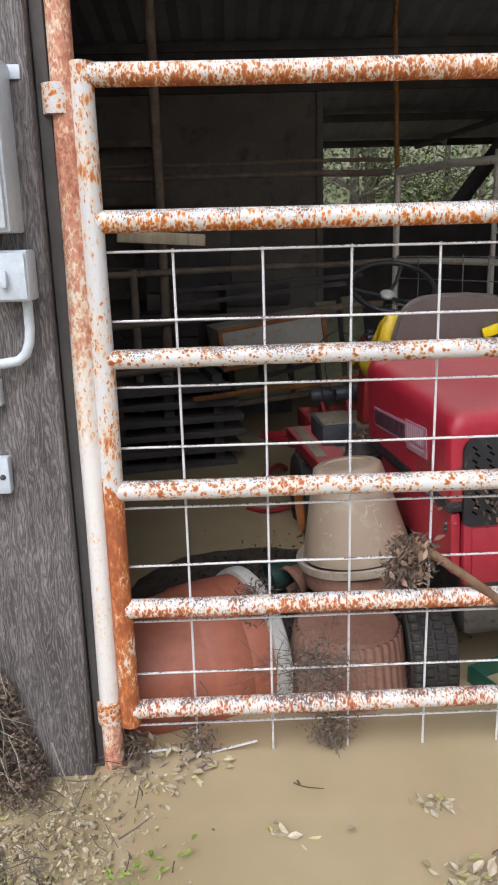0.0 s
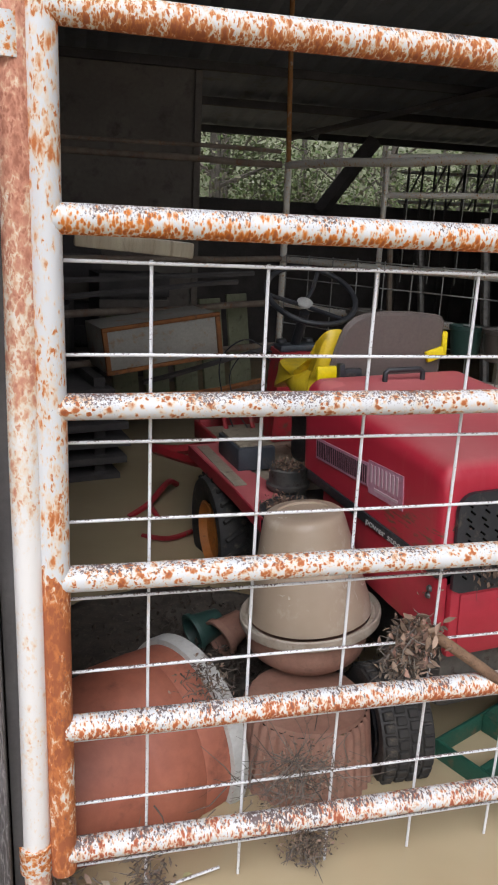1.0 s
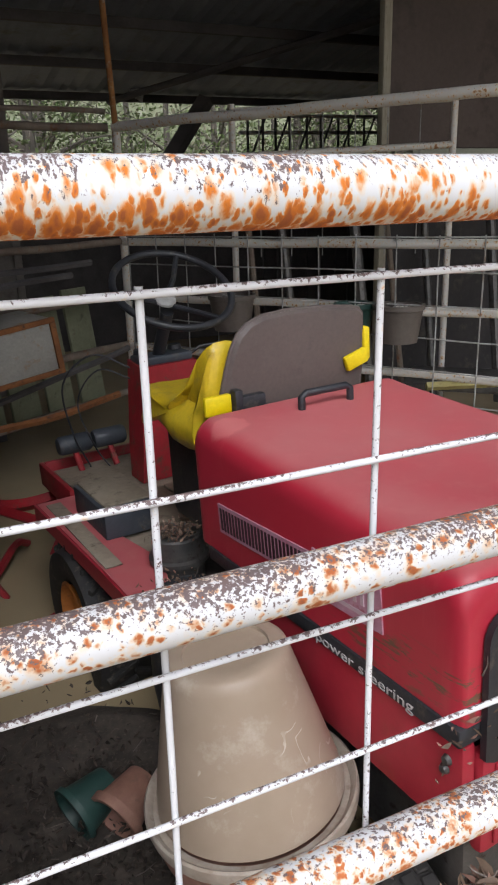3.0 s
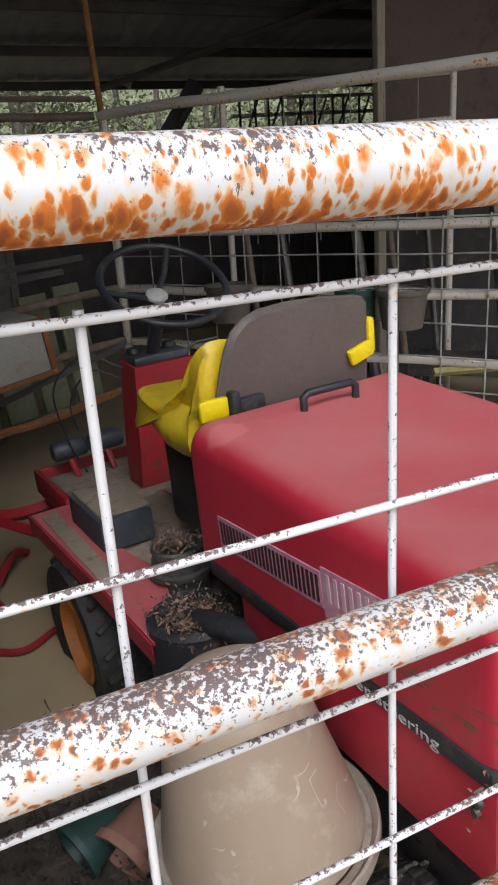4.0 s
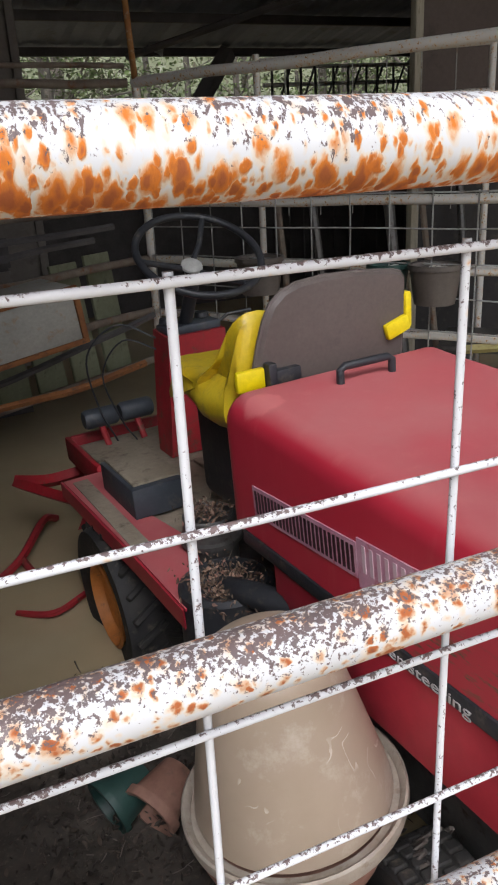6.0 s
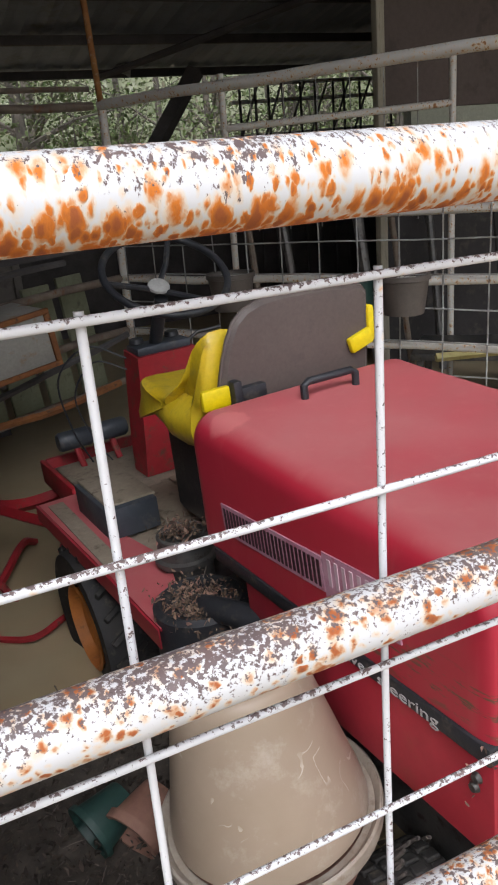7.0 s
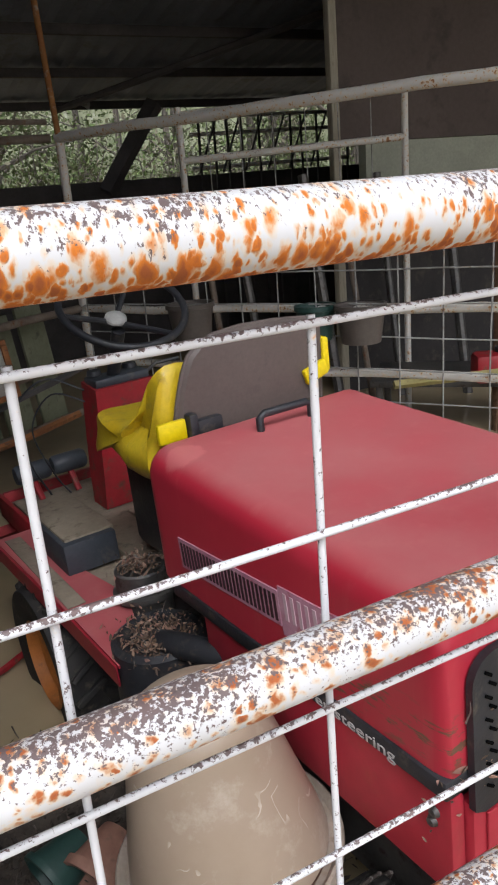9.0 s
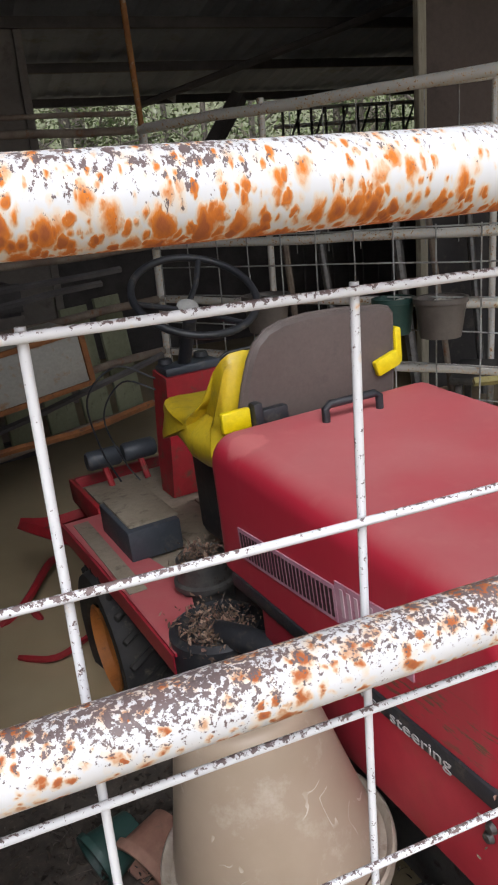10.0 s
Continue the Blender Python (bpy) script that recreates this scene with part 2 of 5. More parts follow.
col = mix(nt, step_mask(nt, tone, 0.35, 0.7), (0.37, 0.29, 0.215), (0.43, 0.345, 0.265))
line = noise_out(nt, 11, 2, 0.5, distort=0.8)
scuff = calc(nt, 'LESS_THAN', calc(nt, 'ABSOLUTE', calc(nt, 'SUBTRACT', line, 0.5), 0.0), 0.014)
scuff = calc(nt, 'MULTIPLY', scuff, step_mask(nt, noise_out(nt, 9, 3, 0.6, stretch=(1, 1, 0.6)), 0.58, 0.62))
chalk = step_mask(nt, noise_out(nt, 9, 6, 0.72), 0.56, 0.68)
col = mix(nt, calc(nt, 'MULTIPLY', scuff, 0.7), col, (0.66, 0.63, 0.57))
col = mix(nt, calc(nt, 'MULTIPLY', chalk, 0.4), col, (0.60, 0.56, 0.49))
nt.links.new(col, b.inputs["Base Color"])
bump(nt, b, noise_out(nt, 40, 4, 0.6), 0.08, 0.003)
POT_TAN = m
TERRACOTTA = mottled("terracotta_plastic", (0.40, 0.13, 0.08), (0.46, 0.165, 0.105), 4, 0.55, (0.28, 0.10, 0.065), 30, 0.1)
TERRADULL = mottled("dusty_terracotta", (0.27, 0.135, 0.095), (0.34, 0.19, 0.14), 6, 0.7, (0.20, 0.12, 0.085), 50, 0.3)
RIMWHITE = mottled("chalky_white_rim", (0.48, 0.49, 0.47), (0.58, 0.58, 0.56), 6, 0.6, (0.36, 0.33, 0.28))
GREYBOX = mottled("grey_enamel", (0.60, 0.68, 0.77), (0.66, 0.73, 0.80), 3, 0.4, (0.44, 0.47, 0.50), 50, 0.05)
GREEN = mottled("green_plastic", (0.022, 0.060, 0.052), (0.032, 0.08, 0.068), 6, 0.5)
GREYBUCKET = mottled("grey_plastic", (0.10, 0.085, 0.075), (0.13, 0.11, 0.098), 6, 0.5)
# very dark litter tone that also carries the shade on the indoor water
SILTSHADE = mottled("shaded_silt_litter", (0.045, 0.037, 0.030), (0.085, 0.07, 0.055), 25, 0.8, (0.13, 0.105, 0.08), 90, 0.6)
TWIG = mottled("wet_twig_bark", (0.07, 0.05, 0.035), (0.15, 0.11, 0.075), 30, 0.85)
BARK = mottled("branch_bark", (0.15, 0.085, 0.05), (0.25, 0.15, 0.09), 28, 0.85, (0.07, 0.05, 0.035), 90, 0.8, 0.004)
POT_RIM = mottled("chalky_tan_rim", (0.37, 0.305, 0.24), (0.48, 0.43, 0.365), 11, 0.5, (0.30, 0.24, 0.18), 50, 0.1)
GREENTRAY = mottled("bright_green_plastic", (0.016, 0.085, 0.058), (0.024, 0.11, 0.075), 6, 0.45, (0.12, 0.10, 0.06))
PALEWOOD = mottled("pale_sawn_timber", (0.34, 0.31, 0.24), (0.42, 0.39, 0.31), 4, 0.8, (0.22, 0.19, 0.14), 30, stretch=(5, 5, 0.6))
RUSTYRAIL = mottled("dull_rusty_pipe", (0.15, 0.11, 0.085), (0.24, 0.20, 0.16), 7, 0.8, (0.20, 0.085, 0.035), 80)
RUSTROD = mottled("orange_rusted_rod", (0.34, 0.16, 0.045), (0.26, 0.10, 0.035), 8, 0.85, (0.40, 0.33, 0.26), 60)
OLDYELLOW = mottled("old_yellow_paint", (0.36, 0.31, 0.11), (0.42, 0.37, 0.16), 6, 0.6, (0.2, 0.13, 0.06))
RUSTWHITE = mottled("rust_stained_white_enamel", (0.29, 0.28, 0.25), (0.36, 0.345, 0.31), 4, 0.6, (0.30, 0.16, 0.07), 70)
MOSSY = mottled("mossy_board", (0.17, 0.18, 0.11), (0.24, 0.25, 0.17), 5, 0.9, (0.10, 0.10, 0.07), 30)
DARKBOARD = mottled("near_black_boarding", (0.035, 0.033, 0.034), (0.055, 0.05, 0.05), 3, 0.9, (0.08, 0.07, 0.06), 30)
# near-black without gloss: the shade inside the grille slots, put into the colour
SLOTSHADE = mottled("slot_shadow_black", (0.004, 0.004, 0.004), (0.007, 0.007, 0.007), 20, 0.95, spec=0.0)
DECAL = mottled("worn_pink_decal", (0.52, 0.24, 0.33), (0.58, 0.33, 0.42), 14, 0.45, (0.45, 0.12, 0.16), 90, 0.05)
DECALLINE = mottled("pale_decal_line", (0.66, 0.50, 0.56), (0.60, 0.42, 0.48), 30, 0.5)
INK = mottled("faded_black_ink", (0.03, 0.012, 0.016), (0.06, 0.02, 0.028), 40, 0.45)
LETTER = mottled("dusty_white_letter", (0.48, 0.47, 0.47), (0.6, 0.6, 0.6), 40, 0.5)
TAPE = mottled("yellow_tape", (0.80, 0.62, 0.0), (0.85, 0.68, 0.01), 10, 0.35, None, 60, 0.1)
HUBGREY = mottled("grey_hub_plastic", (0.36, 0.36, 0.34), (0.45, 0.45, 0.43), 20, 0.45)

# red hood: gloss gone, a film of dust on what faces up, rusty scratches low on the flank
m, nt, b = mat("dusty_faded_red_hood", 0.4)
tone = noise_out(nt, 2.2, 5, 0.6)
col = mix(nt, step_mask(nt, tone, 0.35, 0.7), (0.43, 0.018, 0.040), (0.49, 0.034, 0.058))
streak = noise_out(nt, 6, 4, 0.6, stretch=(4, 4, 0.5))
col = mix(nt, calc(nt, 'MULTIPLY', step_mask(nt, streak, 0.55, 0.75), 0.25), col, (0.56, 0.12, 0.12))
geo = nt.nodes.new("ShaderNodeNewGeometry")
sep = nt.nodes.new("ShaderNodeSeparateXYZ")
nt.links.new(geo.outputs["Normal"], sep.inputs[0])
dust = calc(nt, 'MULTIPLY', step_mask(nt, sep.outputs[2], 0.55, 0.98), calc(nt, 'ADD', calc(nt, 'MULTIPLY', step_mask(nt, noise_out(nt, 3.5, 5, 0.65), 0.3, 0.75), 0.26), 0.17))
col = mix(nt, dust, col, (0.50, 0.33, 0.30))
spot = nt.nodes.new("ShaderNodeVectorMath")
spot.operation = 'DISTANCE'
spot_tc = nt.nodes.new("ShaderNodeTexCoord")
nt.links.new(spot_tc.outputs["Object"], spot.inputs[0])
spot.inputs[1].default_value = (0.045, -0.10, 0.975)
blotch = step_mask(nt, calc(nt, 'SUBTRACT', 0.5, calc(nt, 'ADD', spot.outputs["Value"], calc(nt, 'MULTIPLY', calc(nt, 'SUBTRACT', noise_out(nt, 18, 3, 0.6), 0.5), 0.05))), 0.452, 0.462)
col = mix(nt, calc(nt, 'MULTIPLY', blotch, 0.55), col, (0.66, 0.20, 0.20))
tc = nt.nodes.new("ShaderNodeTexCoord")
so = nt.nodes.new("ShaderNodeSeparateXYZ")
nt.links.new(tc.outputs["Object"], so.inputs[0])
band = calc(nt, 'MULTIPLY', step_mask(nt, so.outputs[1], -0.58, -0.66), 1.0)
low = ramp(nt, calc(nt, 'MULTIPLY', calc(nt, 'SUBTRACT', so.outputs[2], 0.60), 3.0), [(0.2, (0, 0, 0)), (0.3, (1, 1, 1)), (0.45, (1, 1, 1)), (0.55, (0, 0, 0))])
scr = step_mask(nt, noise_out(nt, 30, 5, 0.65, stretch=(1, 0.35, 2.2)), 0.53, 0.58)
col = mix(nt, calc(nt, 'MULTIPLY', calc(nt, 'MULTIPLY', low, scr), step_mask(nt, calc(nt, 'MULTIPLY', so.outputs[1], -1.0), 0.50, 0.62)), col, (0.15, 0.085, 0.05))
nt.links.new(col, b.inputs["Base Color"])
nt.links.new(calc(nt, 'ADD', calc(nt, 'MULTIPLY', dust, 0.9), 0.36), b.inputs["Roughness"])
bump(nt, b, noise_out(nt, 5, 3, 0.5), 0.12, 0.01)
HOODRED = m


def scattered(name, colours, rough=0.8, spec=0.4):
    """Each loose piece of a mesh takes a tone of its own."""
    m_, nt_, b_ = mat(name, rough)
    g = nt_.nodes.new("ShaderNodeNewGeometry")
    stops = [(k / max(1, len(colours) - 1), c) for k, c in enumerate(colours)]
    c = ramp(nt_, g.outputs["Random Per Island"], stops)
    c = mix(nt_, 0.5, c, ramp(nt_, noise_out(nt_, 90, 4, 0.6), [(0.3, (0.45, 0.42, 0.38)), (0.7, (1, 1, 1))]), 'MULTIPLY')
    nt_.links.new(c, b_.inputs["Base Color"])
    b_.inputs["Specular IOR Level"].default_value = spec
    return m_


LEAVES = scattered("fallen_leaf_mix", [(0.20, 0.16, 0.115), (0.54, 0.46, 0.33), (0.31, 0.25, 0.19), (0.70, 0.62, 0.47), (0.34, 0.28, 0.20), (0.48, 0.46, 0.20), (0.66, 0.60, 0.48), (0.38, 0.38, 0.15)])
BROWNLITTER = scattered("brown_bark_litter", [(0.17, 0.115, 0.08), (0.28, 0.19, 0.135), (0.11, 0.078, 0.058), (0.36, 0.26, 0.19), (0.40, 0.22, 0.17), (0.08, 0.06, 0.047), (0.22, 0.16, 0.12)])
DARKLITTER = scattered("dark_wet_litter", [(0.07, 0.057, 0.045), (0.18, 0.14, 0.105), (0.11, 0.088, 0.07), (0.30, 0.24, 0.18), (0.36, 0.24, 0.18), (0.13, 0.11, 0.085)])
# DARKLITTER's tones at about 0.4, with the shed's shade in the colour
SHADEDLITTER = scattered("shaded_indoor_litter", [(0.03, 0.024, 0.02), (0.07, 0.055, 0.045), (0.045, 0.036, 0.03), (0.12, 0.09, 0.07), (0.05, 0.04, 0.033)])
GREENS = scattered("woodland_leaf_mix", [(0.07, 0.11, 0.035), (0.12, 0.17, 0.055), (0.16, 0.20, 0.08), (0.09, 0.12, 0.05), (0.21, 0.20, 0.13), (0.15, 0.14, 0.10)])
FARWOOD = mottled("distant_wood", (0.10, 0.12, 0.06), (0.22, 0.24, 0.15), 0.8, 0.95, (0.30, 0.31, 0.24), 3)
SPROUT = mottled("fresh_green_leaf", (0.18, 0.26, 0.04), (0.28, 0.33, 0.08), 20, 0.5)
GREYTWIG = scattered("grey_wet_twigs", [(0.06, 0.05, 0.042), (0.13, 0.11, 0.095), (0.20, 0.17, 0.145), (0.09, 0.07, 0.06)])
TRUNK = mottled("grey_tree_bark", (0.09, 0.08, 0.065), (0.15, 0.13, 0.105), 6, 0.9, (0.07, 0.075, 0.05), 40, 0.6, 0.01)


# ---- mesh helpers ----
def part(name, bm, material, parent=None, label="", m=None, smooth=True):
    """One bmesh as one mesh object, a child of parent where there is one."""
    me = bpy.data.meshes.new(name)
    bmesh.ops.recalc_face_normals(bm, faces=bm.faces)
    bm.to_mesh(me)
    bm.free()
    if smooth:
        for p in me.polygons:
            p.use_smooth = True
        me.set_sharp_from_angle(angle=radians(38))
    me.materials.append(material)
    ob = new(name, me)
    if parent is not None:
        ob.parent = parent
    if m is not None:
        ob.matrix_basis = m
    if label:
        ob["label"] = label
    return ob


def thing(name, label, category, at=None, group="", kind=""):
    return place(tagged(new(name), label, category, group, kind), at)


def place(ob, at):
    if at is not None:
        ob.matrix_basis = at
    return ob


def box(bm, x0, x1, y0, y1, z0, z1, bevel=0.0, m=None, seg=2):
    vs = bmesh.ops.create_cube(bm, size=1)["verts"]
    bmesh.ops.transform(bm, matrix=Matrix.LocRotScale(((x0 + x1) / 2, (y0 + y1) / 2, (z0 + z1) / 2), None, (x1 - x0, y1 - y0, z1 - z0)), verts=vs)
    if bevel:
        es = list({e for v in vs for e in v.link_edges})
        out = bmesh.ops.bevel(bm, geom=es, offset=bevel, segments=seg, affect='EDGES', profile=0.5)
        vs = list({v for f in out["faces"] for v in f.verts} | {v for v in vs if v.is_valid})
    if m is not None:
        bmesh.ops.transform(bm, matrix=m, verts=vs)
    return bm


def ring(bm, centre, a, b, r, seg, squash=1.0):
    return [bm.verts.new(centre + a * (r * math.cos(2 * math.pi * i / seg)) + b * (r * squash * math.sin(2 * math.pi * i / seg))) for i in range(seg)]


def bridge(bm, r0, r1):
    n = len(r0)
    for i in range(n):
        bm.faces.new((r0[i], r0[(i + 1) % n], r1[(i + 1) % n], r1[i]))


def tube(bm, pts, r, seg=12, caps=True, closed=False):
    """A round bar along a line of points; r is one radius or one for each point."""
    pts = [Vector(p) for p in pts]
    rs = r if isinstance(r, (list, tuple)) else [r] * len(pts)
    rings, ref = [], None
    n = len(pts)
    for i, p in enumerate(pts):
        if closed:
            d = pts[(i + 1) % n] - pts[i - 1]
        else:
            d = pts[min(i + 1, n - 1)] - pts[max(i - 1, 0)]
        d.normalize()
        if ref is None:
            ref = Vector((0, 0, 1)) if abs(d.z) < 0.9 else Vector((1, 0, 0))
        a = (ref - d * ref.dot(d)).normalized()
        ref = a
        rings.append(ring(bm, p, a, d.cross(a), rs[i], seg))
    for r0, r1 in zip(rings, rings[1:]):
        bridge(bm, r0, r1)
    if closed:
        bridge(bm, rings[-1], rings[0])
    elif caps:
        bm.faces.new(rings[0]), bm.faces.new(rings[-1])
    return bm


def smooth(pts, n=6):
    """Points along a soft line through pts."""
    p = [Vector(q) for q in pts]
    p = [p[0] * 2 - p[1]] + p + [p[-1] * 2 - p[-2]]
    out = []
    for i in range(1, len(p) - 2):
        for k in range(n):
            t = k / n
            out.append(0.5 * (2 * p[i] + (p[i + 1] - p[i - 1]) * t + (2 * p[i - 1] - 5 * p[i] + 4 * p[i + 1] - p[i + 2]) * t * t + (3 * p[i] - p[i - 1] - 3 * p[i + 1] + p[i + 2]) * t ** 3))
    return out + [p[-2]]


def lathe(bm, profile, seg=40, wobble=None, m=None):
    """Turns a line of (radius, height) round z. wobble(angle, height) scales the radius."""
    start = len(bm.verts)
    rings = []
    made = []
    for r, z in profile:
        rg = []
        for i in range(seg):
            a = 2 * math.pi * i / seg
            k = wobble(a, z) if wobble else 1.0
            rg.append(bm.verts.new((r * k * math.cos(a), r * k * math.sin(a), z)))
        rings.append(rg)
        made += rg
    for r0, r1 in zip(rings, rings[1:]):
        bridge(bm, r0, r1)
    if m is not None:
        bmesh.ops.transform(bm, matrix=m, verts=made)
    return bm


def wavy(p0, p1, n, amp, seed):
    """Points from p0 to p1 that stray a little."""
    p0, p1 = Vector(p0), Vector(p1)
    out = []
    for i in range(n + 1):
        p = p0.lerp(p1, i / n)
        out.append(p + Vector([amp * noise.noise(p * 2.3 + Vector((seed, k * 7.7, 0))) for k in range(3)]))
    return out


# ---- ground and water ----
def ground_height(x, y):
    h = -0.02 + 0.035 * noise.noise(Vector((x * 1.3, y * 1.3, 0))) + 0.02 * noise.noise(Vector((x * 5, y * 5, 3)))
    bank = max(0.0, min(1.0, (0.02 - x) / 0.42)) * max(0.0, min(1.0, (-0.10 - y) / 0.14))
    h += bank * (0.105 + 0.07 * noise.noise(Vector((x * 4, y * 4, 8))))
    pile = max(0.0, 1 - math.hypot((x + 0.52) / 0.15, (y + 0.06) / 0.11))
    h += 0.26 * pile
    far = max(0.0, math.hypot(x, y - 4) - 7)
    return h + min(0.35, far * 0.12)


bm = bmesh.new()
xs = [-600, -120, -40, -16, -10, -7, -5, -4, -3] + [-2.4 + 0.08 * i for i in range(71)] + [3.6, 4.2, 5, 6, 8, 11, 16, 40, 120, 600]
ys = [-600, -120, -40, -16, -9, -6, -4, -3] + [-2.6 + 0.08 * i for i in range(71)] + [3.4, 4, 5, 6, 7, 8, 9, 10, 12, 16, 24, 40, 120, 600]
grid = [[bm.verts.new((x, y, ground_height(x, y))) for x in xs] for y in ys]
for r0, r1 in zip(grid, grid[1:]):
    for i in range(len(xs) - 1):
        bm.faces.new((r0[i], r0[i + 1], r1[i + 1], r1[i]))
tagged(part("ground", bm, MUD), "muddy silt-covered ground under flood water", "ground", kind="structure")

m, nt, b = mat("silty_flood_water", 0.06)
murk = noise_out(nt, 1.2, 4, 0.6)
nt.links.new(mix(nt, step_mask(nt, murk, 0.35, 0.7), (0.37, 0.295, 0.18), (0.45, 0.37, 0.235)), b.inputs["Base Color"])
bump(nt, b, noise_out(nt, 6, 2, 0.5), 0.06, 0.01)
FLOOD = m
bm = bmesh.new()
bmesh.ops.create_grid(bm, x_segments=24, y_segments=24, size=9.0)
tagged(part("water", bm, FLOOD, m=pose(1, 3.0, WATER)), "still brown silty flood water round the gate and shed floor", "water", kind="structure")


# ---- gate ----
PIPE_R, PIPE_Y = 0.0245, -0.028
gate = thing("gate", "white tubular steel farm gate with rust blisters and welded wire mesh", "gate", pose(-0.17, PIPE_Y, 0.0))
GX1 = 2.45


def gate_pipe(name, p0, p1, material, n=24, amp=0.003, seed=0, r=PIPE_R, parent=None):
    return part(name, tube(bmesh.new(), wavy(p0, p1, n, amp, seed), r, 20), material, gate if parent is None else parent)


for k, z in enumerate((1.745, 1.451, 1.150, 0.830, 0.520, 0.233)):
    gate_pipe("rail", (0.01, 0, z), (GX1, 0, z), RAIL_PAINTS[k], seed=k, r=0.0228 if k == 2 else PIPE_R)
stile = gate_pipe("stile", (0, 0, 0.19), (0, 0, 1.772), STILE_PAINT, seed=9, r=0.0262)
gate_pipe("stile", (GX1, 0, 0.19), (GX1, 0, 1.772), STILE_PAINT, seed=10, r=0.0262)
ROW_Z = [1.386, 1.231, 1.077, 0.929, 0.776, 0.622, 0.468, 0.318, 0.165]
WR = 0.0032
for k, z in enumerate(ROW_Z):
    part("mesh_wire", tube(bmesh.new(), wavy((-0.045, -PIPE_Y, z), (GX1 + 0.02, -PIPE_Y, z), 26, 0.0015, 20 + k), WR, 14), WIRE, gate)
bm = tube(bmesh.new(), [(-0.02, 0.03, 0.075), (0.1, 0.03, 0.085), (0.2, 0.028, 0.07), (0.33, 0.03, 0.10)], WR, 8)
part("mesh_wire", bm, WIRE, gate)
for k in range(13):
    x = 0.17 + 0.2032 * (k - 1)
    part("mesh_wire", tube(bmesh.new(), wavy((x, 0.034, 0.02), (x, 0.034, 1.391), 14, 0.0015, 50 + k), WR, 14), WIRE, gate)

post = thing("gate_post", "rusty white steel pipe post carrying the gate hinges", "post", pose(-0.222, PIPE_Y, 0))
part("pole", tube(bmesh.new(), wavy((0, 0, -0.2), (0.022, 0, 2.9), 20, 0.003, 4), 0.0265, 20), POST_PAINT, post)
for z in (1.70, 0.235):
    bm = tube(bmesh.new(), [(0, 0, z - 0.03), (0, 0, z + 0.03)], 0.032, 20)
    box(bm, 0.0, 0.05, -0.008, 0.008, z - 0.022, z + 0.022, 0.004)
    part("hinge", bm, GATE_RUST if z < 1 else GATE_RUSTIER, post)
far_post = copy_thing(post, pose(GX1 - 0.17 + 0.07, PIPE_Y, 0))

# ---- timber corner with switch boxes ----
wall = thing("wall_corner", "weathered grey timber boarding beside the gate", "wall", kind="structure")
for x0, x1, y0 in ((-0.62, -0.268, -0.07), (-0.86, -0.624, -0.066), (-1.10, -0.864, -0.07), (-1.34, -1.104, -0.068), (-1.6, -1.344, -0.07)):
    bm = box(bmesh.new(), x0, x1, y0, 0.10, -0.2, 3.2, 0.006)
    part("board", bm, WOOD, wall)

part("edge_board", box(bmesh.new(), -0.264, -0.236, -0.035, 0.09, -0.2, 3.2, 0.003), DARKWOOD, wall)

# ---- shed shell ----
def roof_z(y):
    return 3.62 - 0.1715 * y


bm = bmesh.new()
xs = [-3.2 + 0.08 * i for i in range(141)]
rows = []
for y in (-0.35, 2.4, 5.0, 7.05):
    rows.append([bm.verts.new((x, y, roof_z(y) + (0.008 if i % 2 else -0.008) + 0.02 * noise.noise(Vector((x, y, 0))))) for i, x in enumerate(xs)])
for r0, r1 in zip(rows, rows[1:]):
    for i in range(len(xs) - 1):
        bm.faces.new((r0[i], r0[i + 1], r1[i + 1], r1[i]))
top = bmesh.ops.extrude_face_region(bm, geom=bm.faces[:])
bmesh.ops.translate(bm, vec=(0, 0, 0.006), verts=[v for v in top["geom"] if isinstance(v, bmesh.types.BMVert)])
tagged(part("roof", bm, ROOF, smooth=False), "weathered corrugated iron shed roof seen from below", "roof", kind="structure")
roof_frame = thing("roof_frame", "dark timber purlins and rafters under the iron roof", "roof frame", kind="structure")
for k in range(9):
    y = 0.3 + 0.83 * k
    z = roof_z(y)
    part("purlin", box(bmesh.new(), -3.2, 7.9, y - 0.022, y + 0.022, z - 0.09, z - 0.02, 0.004), DARKWOOD, roof_frame)
for x in (-1.3, 5.3):
    bm = bmesh.new()
    tube(bm, [(x, -0.3, roof_z(-0.3) - 0.15), (x, 7.0, roof_z(7.0) - 0.15)], 0.06, 4)
    part("rafter", bm, DARKWOOD, roof_frame)
bm = tube(bmesh.new(), [(2.2, 6.9, 2.33), (4.15, 4.02, 2.80)], 0.03, 6)
part("brace", bm, DARKWOOD, roof_frame)


def slab(name, label, x0, x1, y0, y1, z0, z1, material):
    return tagged(part(name, box(bmesh.new(), x0, x1, y0, y1, z0, z1), material), label, "wall", kind="structure")


slab("wall_west", "dark boarded side wall of the shed", -3.2, -3.1, 0.12, 7.0, -0.2, 3.9, PLY)
slab("wall_east", "brown boarded side wall of the shed", 7.7, 7.8, -0.3, 7.0, -0.2, 3.7, BROWN)
slab("wall_front_west", "boarded front wall beside the timber corner", -3.2, -1.604, 0.0, 0.1, -0.2, 3.7, WOOD)
slab("wall_back_west", "dull plywood partition at the back of the shed", -3.1, 0.99, 5.30, 5.36, -0.2, 2.68, PLY)
slab("wall_back_east", "brown boarded partition at the back of the shed", 3.176, 7.7, 3.90, 3.96, 1.748, 2.90, BROWN)
slab("wall_back_pale", "pale green boarding below the brown partition", 3.396, 7.7, 3.89, 3.97, 1.426, 1.742, PALE)
